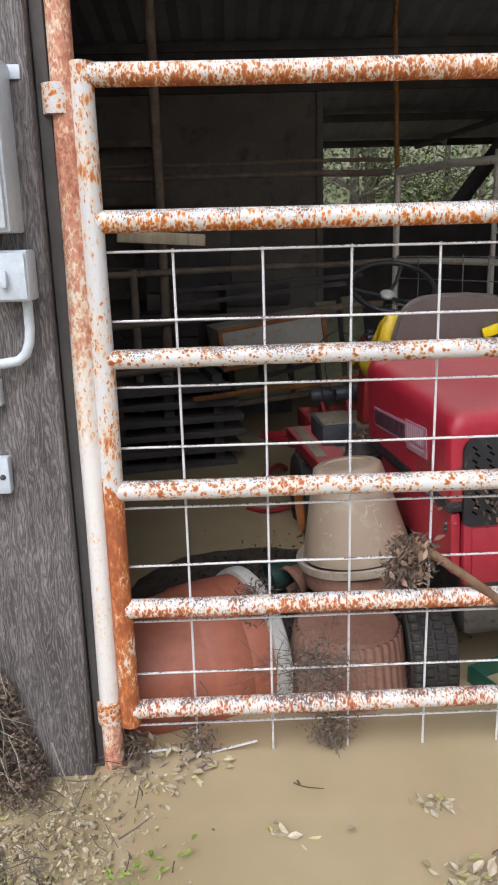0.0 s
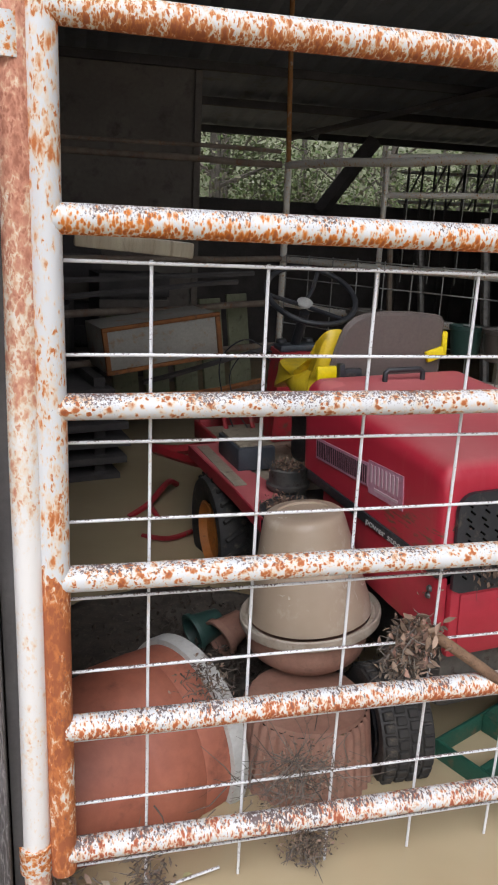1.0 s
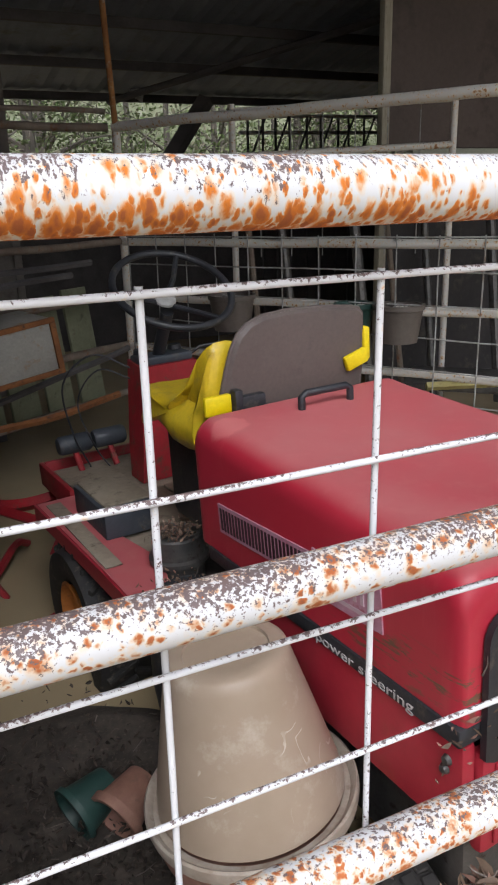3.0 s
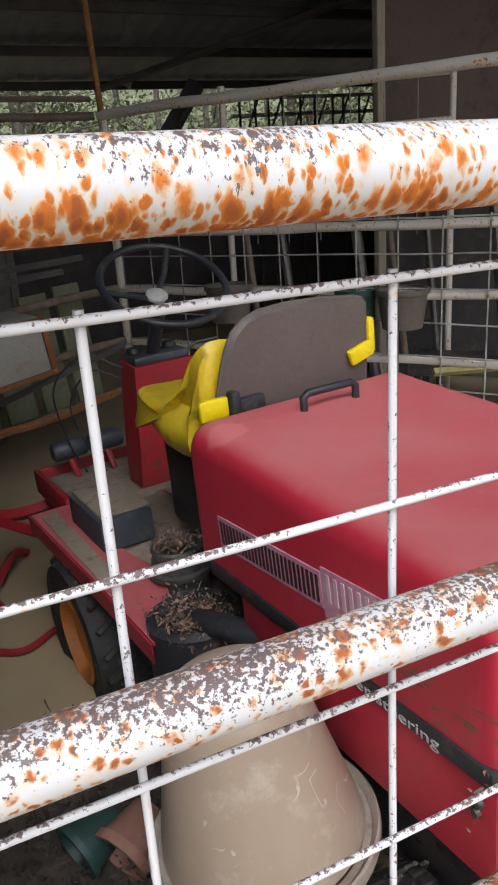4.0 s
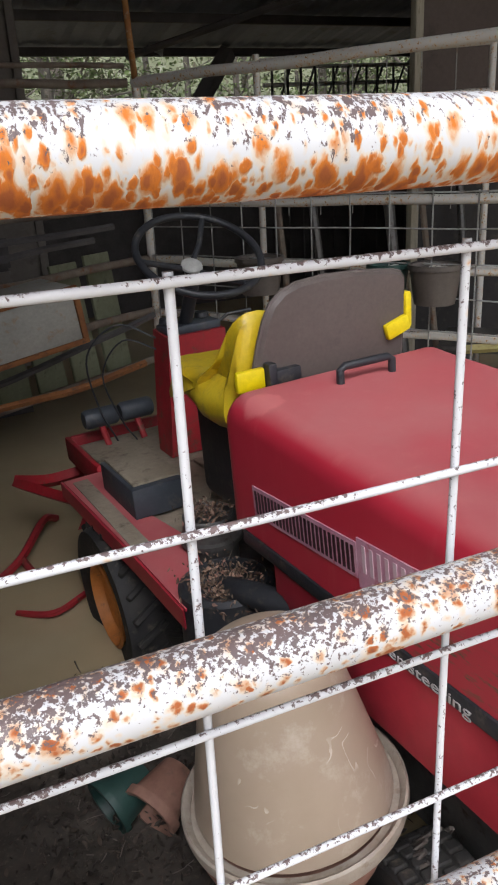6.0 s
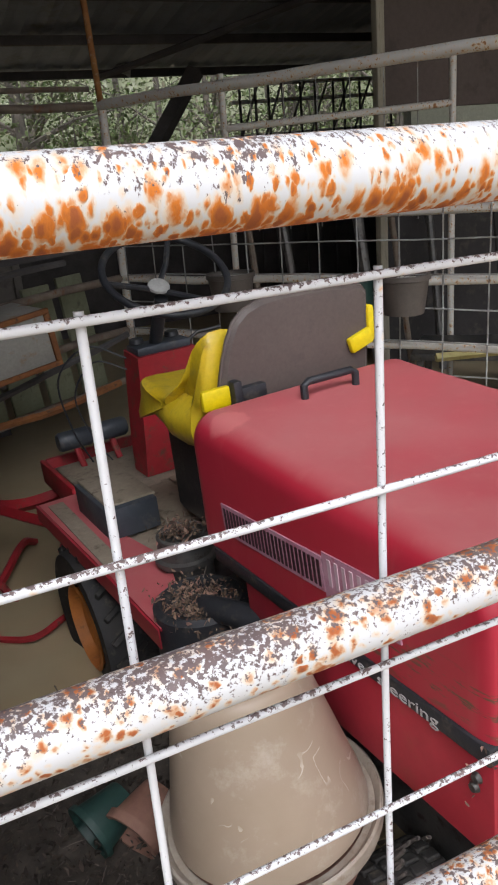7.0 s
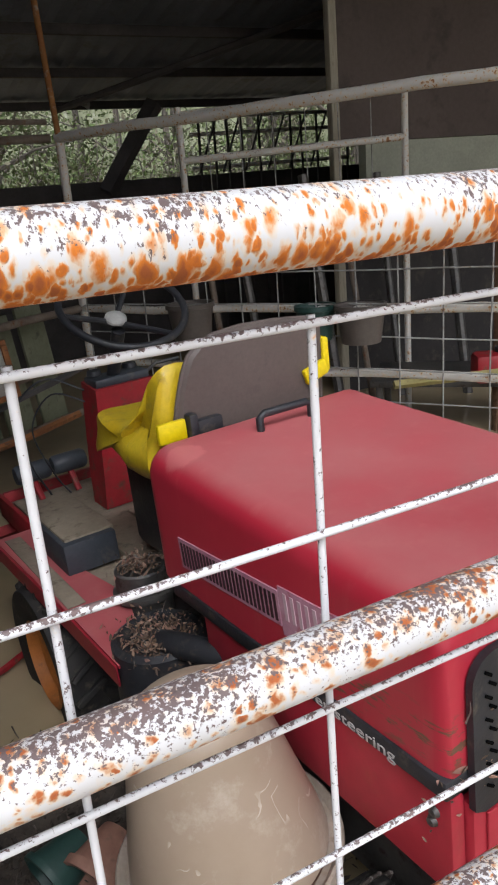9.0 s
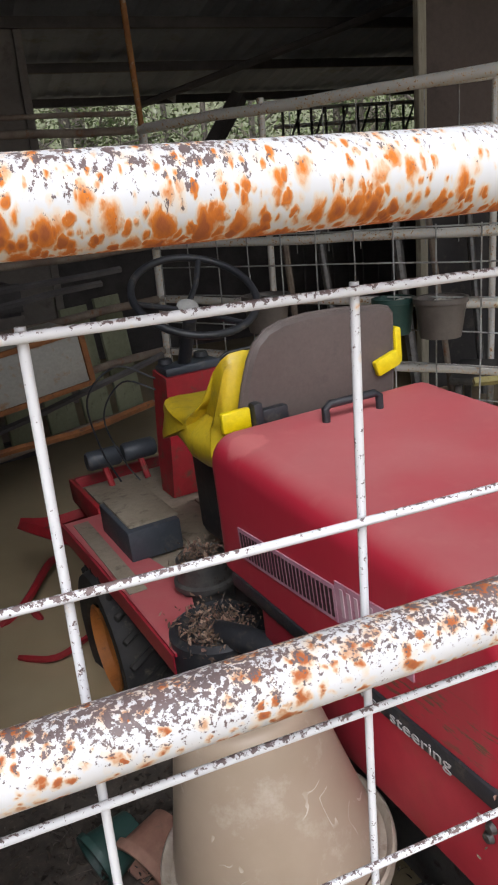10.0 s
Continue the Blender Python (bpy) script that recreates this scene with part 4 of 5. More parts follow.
part("seat_base", box(bmesh.new(), 0.12, 0.52, 0.06, 0.44, 0.56, 0.84, 0.03), BLACK, mower)

# platform, pedestal and wheel
part("floor_plate", box(bmesh.new(), -0.03, 0.62, 0.30, 1.25, 0.46, 0.495, 0.008), MUD, mower, "silt-covered floor plate")
for x0, x1, y0, y1 in ((-0.02, 0.16, 0.80, 1.20), (0.10, 0.24, 0.44, 0.78), (0.25, 0.42, 0.48, 0.80), (0.19, 0.30, 0.31, 0.42), (0.32, 0.60, 0.31, 0.45)):
    part("tread_plate", box(bmesh.new(), x0, x1, y0, y1, 0.497, 0.508, 0.004), MUD, mower)
ped = part("pedestal", loft([[(0.205, 0.87, 0.50), (0.45, 0.87, 0.50), (0.45, 0.98, 0.50), (0.205, 0.98, 0.50)],
                             [(0.21, 0.85, 0.62), (0.45, 0.85, 0.62), (0.45, 0.98, 0.62), (0.21, 0.98, 0.62)],
                             [(0.235, 0.85, 0.915), (0.445, 0.85, 0.915), (0.44, 0.97, 0.93), (0.235, 0.97, 0.93)]]), RED_DARK, mower, "red steering pedestal")
part("dashboard", box(bmesh.new(), 0.242, 0.438, 0.86, 0.965, 0.916, 0.945, 0.008), SLATE, ped)
part("gauge", lathe(bmesh.new(), [(0.001, 0.966), (0.022, 0.966), (0.026, 0.95)], 16, m=pose(0.27, 0.93, 0)), BLACK, ped)
part("gauge", lathe(bmesh.new(), [(0.001, 0.966), (0.022, 0.966), (0.026, 0.95)], 16, m=pose(0.40, 0.93, 0)), BLACK, ped)
part("lever", tube(bmesh.new(), [(0.45, 0.90, 0.93), (0.48, 0.89, 0.95), (0.56, 0.87, 0.955)], 0.006, 8), BLACK, ped)
part("steering_column", tube(bmesh.new(), [(0.325, 0.91, 0.93), (0.328, 0.80, 1.10)], 0.022, 12), BLACK, mower)
bm = bmesh.new()
tube(bm, [(0.205 * math.cos(a), 0.205 * math.sin(a), 0) for a in [2 * math.pi * i / 44 for i in range(44)]], 0.0125, 10, closed=True)
wheel_ob = part("steering_wheel", bm, BLACK, mower, m=pose(0.345, 0.775, 1.175, 33, 0, 0) @ Matrix.Diagonal((0.96, 0.96, 0.96, 1)))
for a in (62, 178, 298):
    c, s_ = math.cos(radians(a)), math.sin(radians(a))
    part("spoke", tube(bmesh.new(), [(0.02 * c - 0.02, 0.02 * s_, -0.055), (0.10 * c, 0.10 * s_, -0.035), (0.205 * c, 0.205 * s_, 0)], 0.010, 8), BLACK, wheel_ob)
part("hub", lathe(bmesh.new(), [(0.001, 0.004), (0.028, 0.002), (0.036, -0.004), (0.037, -0.012), (0.02, -0.018)], 24, m=pose(-0.02, 0, -0.036)), HUBGREY, wheel_ob, "grey plastic wheel hub cap")

# fender, side box, foot pedals, lift arms
fz = 0.502
bm = loft([[(-0.17, 0.90, fz), (-0.155, 0.28, fz), (-0.148, -0.005, fz - 0.012), (-0.135, 0.0, fz - 0.012), (-0.03, 0.16, fz), (0.0, 0.27, fz), (-0.035, 0.50, fz), (-0.035, 0.90, fz)],
           [(-0.17, 0.90, fz + 0.008), (-0.155, 0.28, fz + 0.008), (-0.148, -0.005, fz - 0.004), (-0.135, 0.0, fz - 0.004), (-0.03, 0.16, fz + 0.008), (0.0, 0.27, fz + 0.008), (-0.035, 0.50, fz + 0.008), (-0.035, 0.90, fz + 0.008)]])
fender = part("fender", bm, HOODRED, mower, "red front fender plate")
part("fender_lip", loft([[(-0.180, 0.90, 0.46), (-0.165, 0.28, 0.46), (-0.157, -0.012, 0.45), (-0.152, -0.008, 0.45), (-0.158, 0.283, 0.46), (-0.173, 0.90, 0.46)],
                         [(-0.180, 0.90, 0.512), (-0.165, 0.28, 0.512), (-0.157, -0.012, 0.50), (-0.152, -0.008, 0.50), (-0.158, 0.283, 0.512), (-0.173, 0.90, 0.512)]]), RED, fender)
part("silt", box(bmesh.new(), -0.150, -0.100, 0.30, 0.86, 0.5105, 0.515, 0.002), MUD, fender)
bx = part("side_box", box(bmesh.new(), -0.080, 0.078, 0.475, 0.757, 0.506, 0.600, 0.006), SLATE, mower, "dark blue-grey plastic battery box")
part("silt", box(bmesh.new(), -0.066, 0.084, 0.50, 0.757, 0.594, 0.607, 0.005), MUD, bx)
for x0, x1 in ((0.0, 0.125), (0.137, 0.262)):
    part("foot_pedal", tube(bmesh.new(), [(x0, 1.17, 0.608), (x0 + 0.01, 1.17, 0.608), (x1 - 0.01, 1.17, 0.608), (x1, 1.17, 0.608)], [0.03, 0.036, 0.036, 0.03], 14), SLATE, mower)
    part("pedal_arm", tube(bmesh.new(), [((x0 + x1) / 2, 1.17, 0.58), ((x0 + x1) / 2 + 0.01, 1.14, 0.50)], 0.012, 8), RED_DARK, mower)
part("floor_edge", box(bmesh.new(), -0.035, 0.40, 1.252, 1.275, 0.44, 0.53, 0.005), RED_DARK, mower)
part("floor_edge", box(bmesh.new(), -0.055, -0.036, 0.90, 1.275, 0.44, 0.53, 0.005), RED_DARK, mower)
part("lift_arm", tube(bmesh.new(), smooth([(-0.02, 1.22, 0.40), (-0.14, 1.27, 0.38), (-0.235, 1.40, 0.36)]), 0.026, 4), RED_DARK, mower)
part("lift_arm", tube(bmesh.new(), smooth([(-0.02, 0.86, 0.42), (-0.12, 0.98, 0.40), (-0.24, 1.38, 0.36)]), 0.024, 4), RED_DARK, mower)
part("deck_hoop", tube(bmesh.new(), smooth([(-0.40, 0.9, 0.10), (-0.30, 0.80, 0.115), (-0.18, 0.86, 0.11)]), 0.012, 6), RED_DARK, mower)
part("deck_hoop", tube(bmesh.new(), smooth([(-0.42, 1.15, 0.10), (-0.31, 1.20, 0.14), (-0.17, 1.40, 0.17), (-0.10, 1.5, 0.12)]), 0.016, 6), RED_DARK, mower)
part("deck_hoop", tube(bmesh.new(), smooth([(-0.31, 1.20, 0.14), (-0.27, 1.08, 0.07)]), 0.014, 6), RED_DARK, mower)
deck = part("cutting_deck", box(bmesh.new(), -0.35, 0.9, 1.35, 1.95, -0.05, 0.095, 0.03), RED_DARK, mower, "red mower deck under water")

# dirty engine parts between fender and hood
part("air_cleaner", lathe(bmesh.new(), [(0.001, 0.575), (0.050, 0.575), (0.064, 0.597), (0.070, 0.592), (0.072, 0.54), (0.082, 0.535), (0.082, 0.522), (0.07, 0.518), (0.068, 0.40)], 30, m=pose(0.035, 0.222, 0)), STEELDARK, mower, "dull steel bowl full of silt")
part("engine_housing", lathe(bmesh.new(), [(0.001, 0.515), (0.08, 0.515), (0.10, 0.525), (0.115, 0.515), (0.12, 0.30), (0.11, 0.2)], 30, m=pose(-0.03, 0.015, 0)), BLACK, mower)
part("hose", tube(bmesh.new(), smooth([(-0.04, 0.02, 0.50), (-0.02, -0.10, 0.535), (0.02, -0.19, 0.54), (0.08, -0.27, 0.55), (0.09, -0.36, 0.52)]), 0.03, 12), BLACK, mower)
part("cable", tube(bmesh.new(), smooth([(0.24, 0.95, 0.90), (0.12, 1.0, 0.96), (0.02, 1.06, 0.86), (0.05, 1.12, 0.66), (0.10, 1.12, 0.52)]), 0.0035, 8), BLACK, mower)
part("cable", tube(bmesh.new(), smooth([(0.24, 0.95, 0.86), (0.14, 1.02, 0.90), (0.07, 1.08, 0.78), (0.12, 1.10, 0.60), (0.16, 1.08, 0.52)]), 0.003, 8), BLACK, mower)
part("engine_shroud", box(bmesh.new(), 0.02, 0.30, -0.30, 0.29, 0.25, 0.43, 0.02), BLACK, mower)
part("axle", tube(bmesh.new(), [(-0.12, 0.62, 0.22), (0.74, 0.62, 0.22)], 0.05, 10), STEELDARK, mower)
part("chassis", box(bmesh.new(), 0.06, 0.54, -0.8, 1.2, 0.24, 0.455, 0.02), STEELDARK, mower)


def wheel(at, r, w, rim_r, lugs, turf=False):
    h = w / 2
    bm = lathe(bmesh.new(), [(rim_r, -h * 0.8), (r * 0.80, -h * 0.98), (r * 0.93, -h * 0.95), (r * 0.97, -h * 0.75), (r * 0.975, 0), (r * 0.97, h * 0.75), (r * 0.93, h * 0.95), (r * 0.80, h * 0.98), (rim_r, h * 0.8)], 44)
    t = part("wheel", bm, MUDRUBBER if turf else RUBBER, mower, m=at)
    if turf:
        blocks = [(part("tread_lug", box(bmesh.new(), -0.010, 0.006, -0.012, 0.012, z0 - w * 0.095, z0 + w * 0.095, 0.003, m=pose(r * 0.975, 0, 0), seg=1), RUBBER, t), off)
                  for z0, off in ((-w * 0.34, 0.0), (-w * 0.115, 0.5), (w * 0.115, 0.0), (w * 0.34, 0.5))]
    else:
        blocks = [(part("tread_lug", box(bmesh.new(), -0.012, 0.013, -0.009, 0.009, -h * 0.9, h * 0.04, 0.003, m=pose(r * 0.975, 0, 0, 28, 0, 0), seg=1), RUBBER, t), 0.0),
                  (part("tread_lug", box(bmesh.new(), -0.012, 0.013, -0.009, 0.009, -h * 0.04, h * 0.9, 0.003, m=pose(r * 0.975, 0, 0, -28, 0, 0), seg=1), RUBBER, t), 0.5)]
    for src, off in blocks:
        for k in range(1, lugs):
            c_ = src.copy()
            scene.collection.objects.link(c_)
            c_.matrix_basis = pose(0, 0, 0, 0, 0, 360 * (k + off) / lugs)
    rim = part("rim", lathe(bmesh.new(), [(rim_r + 0.004, -w * 0.44), (rim_r * 0.95, -w * 0.46), (rim_r * 0.88, -w * 0.30), (rim_r * 0.5, -w * 0.16), (rim_r * 0.25, -w * 0.22), (0.001, -w * 0.22)], 30), BLACK if turf else ORANGE, t)
    return t


wheel(pose(-0.085, 0.58, 0.215, 0, 90, 0), 0.25, 0.22, 0.135, 22)
wheel(pose(0.735, 0.60, 0.215, 0, 90, 0), 0.25, 0.22, 0.135, 22)
wheel(pose(-0.025, -0.70, 0.15, 0, 90, -6), 0.16, 0.15, 0.09, 33, True)
wheel(pose(0.62, -0.70, 0.15, 0, 90, -6), 0.16, 0.15, 0.09, 33, True)

# ---- pots ----
PX, PY = 0.515, 0.522


def turned(name, label, at, bits):
    t = thing(name, label, "plant pot", at)
    for nm, prof, material, seg, wob in bits:
        part(nm, lathe(bmesh.new(), prof, seg, wob), material, t)
    return t


turned("plant_pot", "upturned tan glazed plant pot with chalky scuffs, stacked on terracotta", pose(PX, PY, 0.408, -3.5, -6.3, 0) @ Matrix.Diagonal((0.965, 0.965, 0.965, 1)), [
    ("body", [(0.001, 0.309), (0.078, 0.309), (0.080, 0.315), (0.103, 0.315), (0.112, 0.308), (0.117, 0.292), (0.146, 0.17), (0.174, 0.05), (0.180, 0.012)], POT_TAN, 56, None),
    ("rim", [(0.178, 0.002), (0.190, 0.001), (0.197, 0.012), (0.202, 0.016), (0.206, 0.012), (0.207, 0.0), (0.204, -0.014), (0.192, -0.018), (0.175, -0.004)], POT_RIM, 56, None)])
turned("plant_pot", "upturned terracotta pot under the tan pot", pose(PX + 0.004, PY - 0.004, 0.0, -1, -2, 0) @ Matrix.Diagonal((0.93, 0.93, 1.0, 1)), [
    ("body", [(0.001, 0.386), (0.165, 0.388), (0.183, 0.382), (0.186, 0.372), (0.184, 0.340), (0.176, 0.318), (0.166, 0.306), (0.150, 0.302), (0.140, 0.286), (0.120, 0.284)], TERRADULL, 48, None)])
turned("plant_pot", "upturned ribbed terracotta planter standing in the water", pose(0.455, 0.335, -0.03) @ Matrix.Diagonal((1.03, 1.03, 1.0, 1)), [
    ("base", [(0.001, 0.300), (0.133, 0.302), (0.148, 0.298), (0.152, 0.288)], TERRADULL, 60, None),
    ("body", [(0.153, 0.288), (0.160, 0.278), (0.178, 0.13), (0.195, 0.0)], TERRADULL, 228, lambda a, z: 1 + 0.022 * max(-0.7, math.sin(a * 38)))])
tub = thing("planter_tub", "big terracotta plastic tub lying on its side with a white rim", "planter", pose(0.135, 0.42, 0.152, 0, -90, 27) @ Matrix.Diagonal((1.03, 1.03, 1.0, 1)))
part("body", lathe(bmesh.new(), [(0.222, 0.0), (0.225, 0.08), (0.223, 0.085), (0.226, 0.09), (0.225, 0.2), (0.221, 0.206), (0.218, 0.215), (0.20, 0.36), (0.17, 0.44), (0.001, 0.45)], 56), TERRACOTTA, tub)
part("rim", lathe(bmesh.new(), [(0.223, 0.012), (0.236, 0.010), (0.240, -0.004), (0.240, -0.03), (0.232, -0.038), (0.205, -0.036), (0.20, 0.10)], 56), RIMWHITE, tub)
gp = thing("plant_pot", "small dark green plastic pot lying among the pots", "plant pot", pose(0.255, 0.885, 0.16, 0, 78, 20) @ Matrix.Diagonal((0.78, 0.78, 0.78, 1)))
part("body", lathe(bmesh.new(), [(0.001, 0.12), (0.05, 0.12), (0.055, 0.115), (0.075, 0.0), (0.085, 0.0), (0.085, -0.018), (0.07, -0.018), (0.05, 0.1)], 30), GREEN, gp)
tp = thing("plant_pot", "small terracotta pot lying among the pots", "plant pot", pose(0.335, 0.835, 0.165, 0, 74, 30) @ Matrix.Diagonal((0.85, 0.85, 0.85, 1)))
part("body", lathe(bmesh.new(), [(0.001, 0.11), (0.045, 0.11), (0.05, 0.105), (0.07, 0.0), (0.08, 0.0), (0.08, -0.025), (0.068, -0.025), (0.05, 0.1)], 30), TERRADULL, tp)

# wire basket beside the pots
basket = thing("net_basket", "grey plastic net basket caught beside the pots", "basket", pose(0.70, 0.37, 0.16, 15, 10, 20))
for k in range(9):
    a = math.pi * k / 9
    for sgn in (1, -1):
        pts = [(0.10 * math.cos(a + sgn * 0.5 * q) * (1 - 0.35 * q * q), 0.10 * math.sin(a + sgn * 0.5 * q) * (1 - 0.35 * q * q), 0.16 * q) for q in [i / 8 for i in range(9)]]
        part("strand", tube(bmesh.new(), pts, 0.004, 5), GREYBUCKET, basket)
crate_g = thing("plastic_tray", "dark green plastic garden tray half sunk in the water", "tray", pose(1.08, 0.24, 0.05, 0, 0, 24))
for x0, x1, y0, y1 in ((-0.22, 0.22, -0.15, -0.14), (-0.22, 0.22, 0.14, 0.15), (-0.22, -0.21, -0.139, 0.139), (0.21, 0.22, -0.139, 0.139), (-0.015, 0.015, -0.139, 0.139), (-0.209, 0.209, -0.01, 0.01)):
    part("side", box(bmesh.new(), x0, x1, y0, y1, 0, 0.075, 0.003), GREENTRAY, crate_g)
part("bottom", box(bmesh.new(), -0.208, 0.208, -0.138, 0.138, 0.001, 0.006), GREENTRAY, crate_g)

# ---- switch boxes on the timber ----
b1 = thing("meter_box", "tall grey enamelled steel electrical box on the timber wall", "electrical box", pose(-0.306, -0.072, 1.432))
part("case", box(bmesh.new(), -0.27, 0.0, -0.11, 0.0, 0, 0.328, 0.006), GREYBOX, b1)
part("door", box(bmesh.new(), -0.262, -0.006, -0.122, -0.111, 0.008, 0.320, 0.005), GREYBOX, b1)
part("screw", lathe(bmesh.new(), [(0.001, 0.005), (0.006, 0.004), (0.008, 0.0)], 10, m=pose(0.012, -0.001, 0.315, 90, 0, 0)), GREYBOX, b1)
part("lug", box(bmesh.new(), -0.02, 0.022, -0.006, -0.001, 0.300, 0.328, 0.003), GREYBOX, b1)
b2 = thing("switch_box", "grey plastic switch box with a conduit below it", "electrical box", pose(-0.289, -0.072, 1.293))
part("case", box(bmesh.new(), -0.085, 0.0, -0.075, 0.0, 0, 0.105, 0.006), GREYBOX, b2)
part("lid", box(bmesh.new(), -0.082, -0.004, -0.084, -0.076, 0.004, 0.101, 0.004), GREYBOX, b2)
part("lever", box(bmesh.new(), -0.055, -0.04, -0.10, -0.085, 0.03, 0.065, 0.004), GREYBOX, b2)
part("conduit", tube(bmesh.new(), [(-0.02, -0.03, 0.0), (-0.02, -0.03, -0.06), (-0.024, -0.03, -0.09), (-0.034, -0.03, -0.115), (-0.052, -0.03, -0.130), (-0.085, -0.03, -0.135), (-0.3, -0.03, -0.13)], 0.011, 12), GREYBOX, b2)
for z, w in ((0.858, 0.10), (1.062, 0.12)):
    b3 = thing("cover_plate", "small grey cover plate screwed to the timber wall", "cover plate", pose(-0.389, -0.072, z))
    part("plate", box(bmesh.new(), -w - 0.05, -0.0, -0.03, 0.0, 0, 0.085 if z < 1 else 0.06, 0.004), GREYBOX, b3)
    part("screw", lathe(bmesh.new(), [(0.001, 0.005), (0.005, 0.004), (0.007, 0.0)], 10, m=pose(-0.015, -0.03, 0.04, 90, 0, 0)), STEELDARK, b3)


# ---- loose stuff: leaves, twigs, litter ----
def leaf_quads(verts, faces, p, size, spin, tilt, curl, slim=0.45):
    """A pointed leaf of four faces, folded along its rib."""
    m_ = Matrix.Translation(p) @ Euler((tilt * math.cos(spin * 3), tilt * math.sin(spin * 5), spin)).to_matrix().to_4x4()
    k = len(verts)
    for x, y, z in ((-0.5, 0, 0), (-0.1, slim * 0.5, curl), (-0.1, -slim * 0.5, curl), (0.1, 0, 0), (0.5, 0, curl * 0.6), (0.25, slim * 0.35, curl), (0.25, -slim * 0.35, curl)):
        verts.append(m_ @ Vector((x * size, y * size, z * size)))
    faces += [(k, k + 3, k + 1), (k, k + 2, k + 3), (k + 3, k + 4, k + 5), (k + 3, k + 5, k + 1), (k + 3, k + 6, k + 4), (k + 3, k + 2, k + 6)]


def stuff(name, label, category, verts, faces, material):
    me = bpy.data.meshes.new(name)
    me.from_pydata([tuple(v) for v in verts], [], faces)
    me.materials.append(material)
    return tagged(new(name, me), label, category, kind="stuff")


def twigs(name, label, centre, spread, count, seed, material, length=(0.05, 0.16), r=0.0018, hang=0.0):
    rnd = random.Random(seed)
    bm_ = bmesh.new()
    for _ in range(count):
        p = Vector(centre) + Vector([rnd.gauss(0, s) for s in spread])
        d = Vector((rnd.uniform(-1, 1), rnd.uniform(-0.4, 0.4), rnd.uniform(-1, 1) - hang)).normalized()
        n = rnd.uniform(*length)
        bend = Vector([rnd.uniform(-0.25, 0.25) for _ in range(3)])
        rr = r * rnd.uniform(0.6, 1.8)
        tube(bm_, [p, p + d * n * 0.5 + bend * n * 0.5, p + d * n], [rr, rr * 0.8, rr * 0.4], 4, False)
    return tagged(part(name, bm_, material), label, "debris", kind="stuff")


rnd = random.Random(4)
verts, faces = [], []
for _ in range(42000):
    x, y = rnd.uniform(-1.15, 0.25), rnd.uniform(-1.3, -0.08)
    d = 1.0 if x < -0.30 else max(0.0, 1 - (x + 0.30) / 0.34) ** 2
    d *= 0.55 + 0.9 * noise.noise(Vector((x * 4, y * 4, 2)))
    if rnd.random() > d:
        continue
    h = max(ground_height(x, y), WATER)
    leaf_quads(verts, faces, Vector((x, y, h + rnd.uniform(0.001, 0.02))), 0.004 + 0.018 * rnd.random() ** 2, rnd.uniform(0, 6.28), rnd.uniform(0, 1.4), rnd.uniform(-0.5, 0.5), rnd.uniform(0.2, 0.9))
for cx, cy, n, sp in ((0.62, -0.48, 110, 0.05), (0.58, -0.235, 34, 0.022), (0.20, -0.30, 5, 0.02), (0.78, -0.72, 60, 0.05), (0.28, -0.34, 4, 0.03), (-0.02, -0.05, 50, 0.05)):
    for _ in range(n):
        x, y = rnd.gauss(cx, sp), rnd.gauss(cy, sp * 0.7)
        leaf_quads(verts, faces, Vector((x, y, WATER + abs(rnd.gauss(0, sp * 0.25)) + 0.003)), rnd.uniform(0.015, 0.045), rnd.uniform(0, 6.28), rnd.uniform(0, 0.8), rnd.uniform(-0.25, 0.3))
stuff("leaf_litter", "wet brown fallen leaves on the mud and water by the gate", "leaves", verts, faces, LEAVES)
verts, faces = [], []
for _ in range(6500):
    x = rnd.uniform(-0.75, -0.38)
    k = rnd.random()
    top = 0.36 * max(0.1, min(1.0, (-0.36 - x) / 0.10))
    y = -0.075 - 0.15 * (1 - k) * rnd.random() - 0.01
    z = 0.10 + (top - 0.06) * k * max(0.0, 1 + (y + 0.08) / 0.3)
    leaf_quads(verts, faces, Vector((x, y, z)), rnd.uniform(0.006, 0.022), rnd.uniform(0, 6.28), rnd.uniform(0.2, 1.4), rnd.uniform(-0.3, 0.3), rnd.uniform(0.2, 0.6))
stuff("leaf_drift", "drift of wet leaves and twigs against the timber wall", "leaves", verts, faces, DARKLITTER)
twigs("twig_drift", "wet twigs and grass stems against the timber wall", (-0.50, -0.15, 0.22), (0.06, 0.03, 0.06), 60, 8, GREYTWIG, (0.03, 0.09), 0.0014)
twigs("bank_twigs", "thin wet twigs lying on the mud bank", (-0.45, -0.5, 0.115), (0.22, 0.22, 0.01), 150, 18, GREYTWIG, (0.03, 0.10), 0.0014)
twigs("dry_grass", "pale dry grass stems beside the timber wall", (-0.52, -0.20, 0.40), (0.06, 0.03, 0.10), 45, 9, PALEWOOD, (0.10, 0.25), 0.0012, 1.5)
sp_v, sp_f = [], []
for _ in range(40):
    x = rnd.gauss(-0.12, 0.05)
    leaf_quads(sp_v, sp_f, Vector((x, -0.42 + 0.5 * (x + 0.13) + rnd.gauss(0, 0.025), WATER + rnd.uniform(0.01, 0.05))), rnd.uniform(0.010, 0.024), rnd.uniform(0, 6.28), rnd.uniform(0, 0.9), 0.2, 0.6)
stuff("weed_sprouts", "small green weed sprouts on the wet bank", "weeds", sp_v, sp_f, SPROUT)

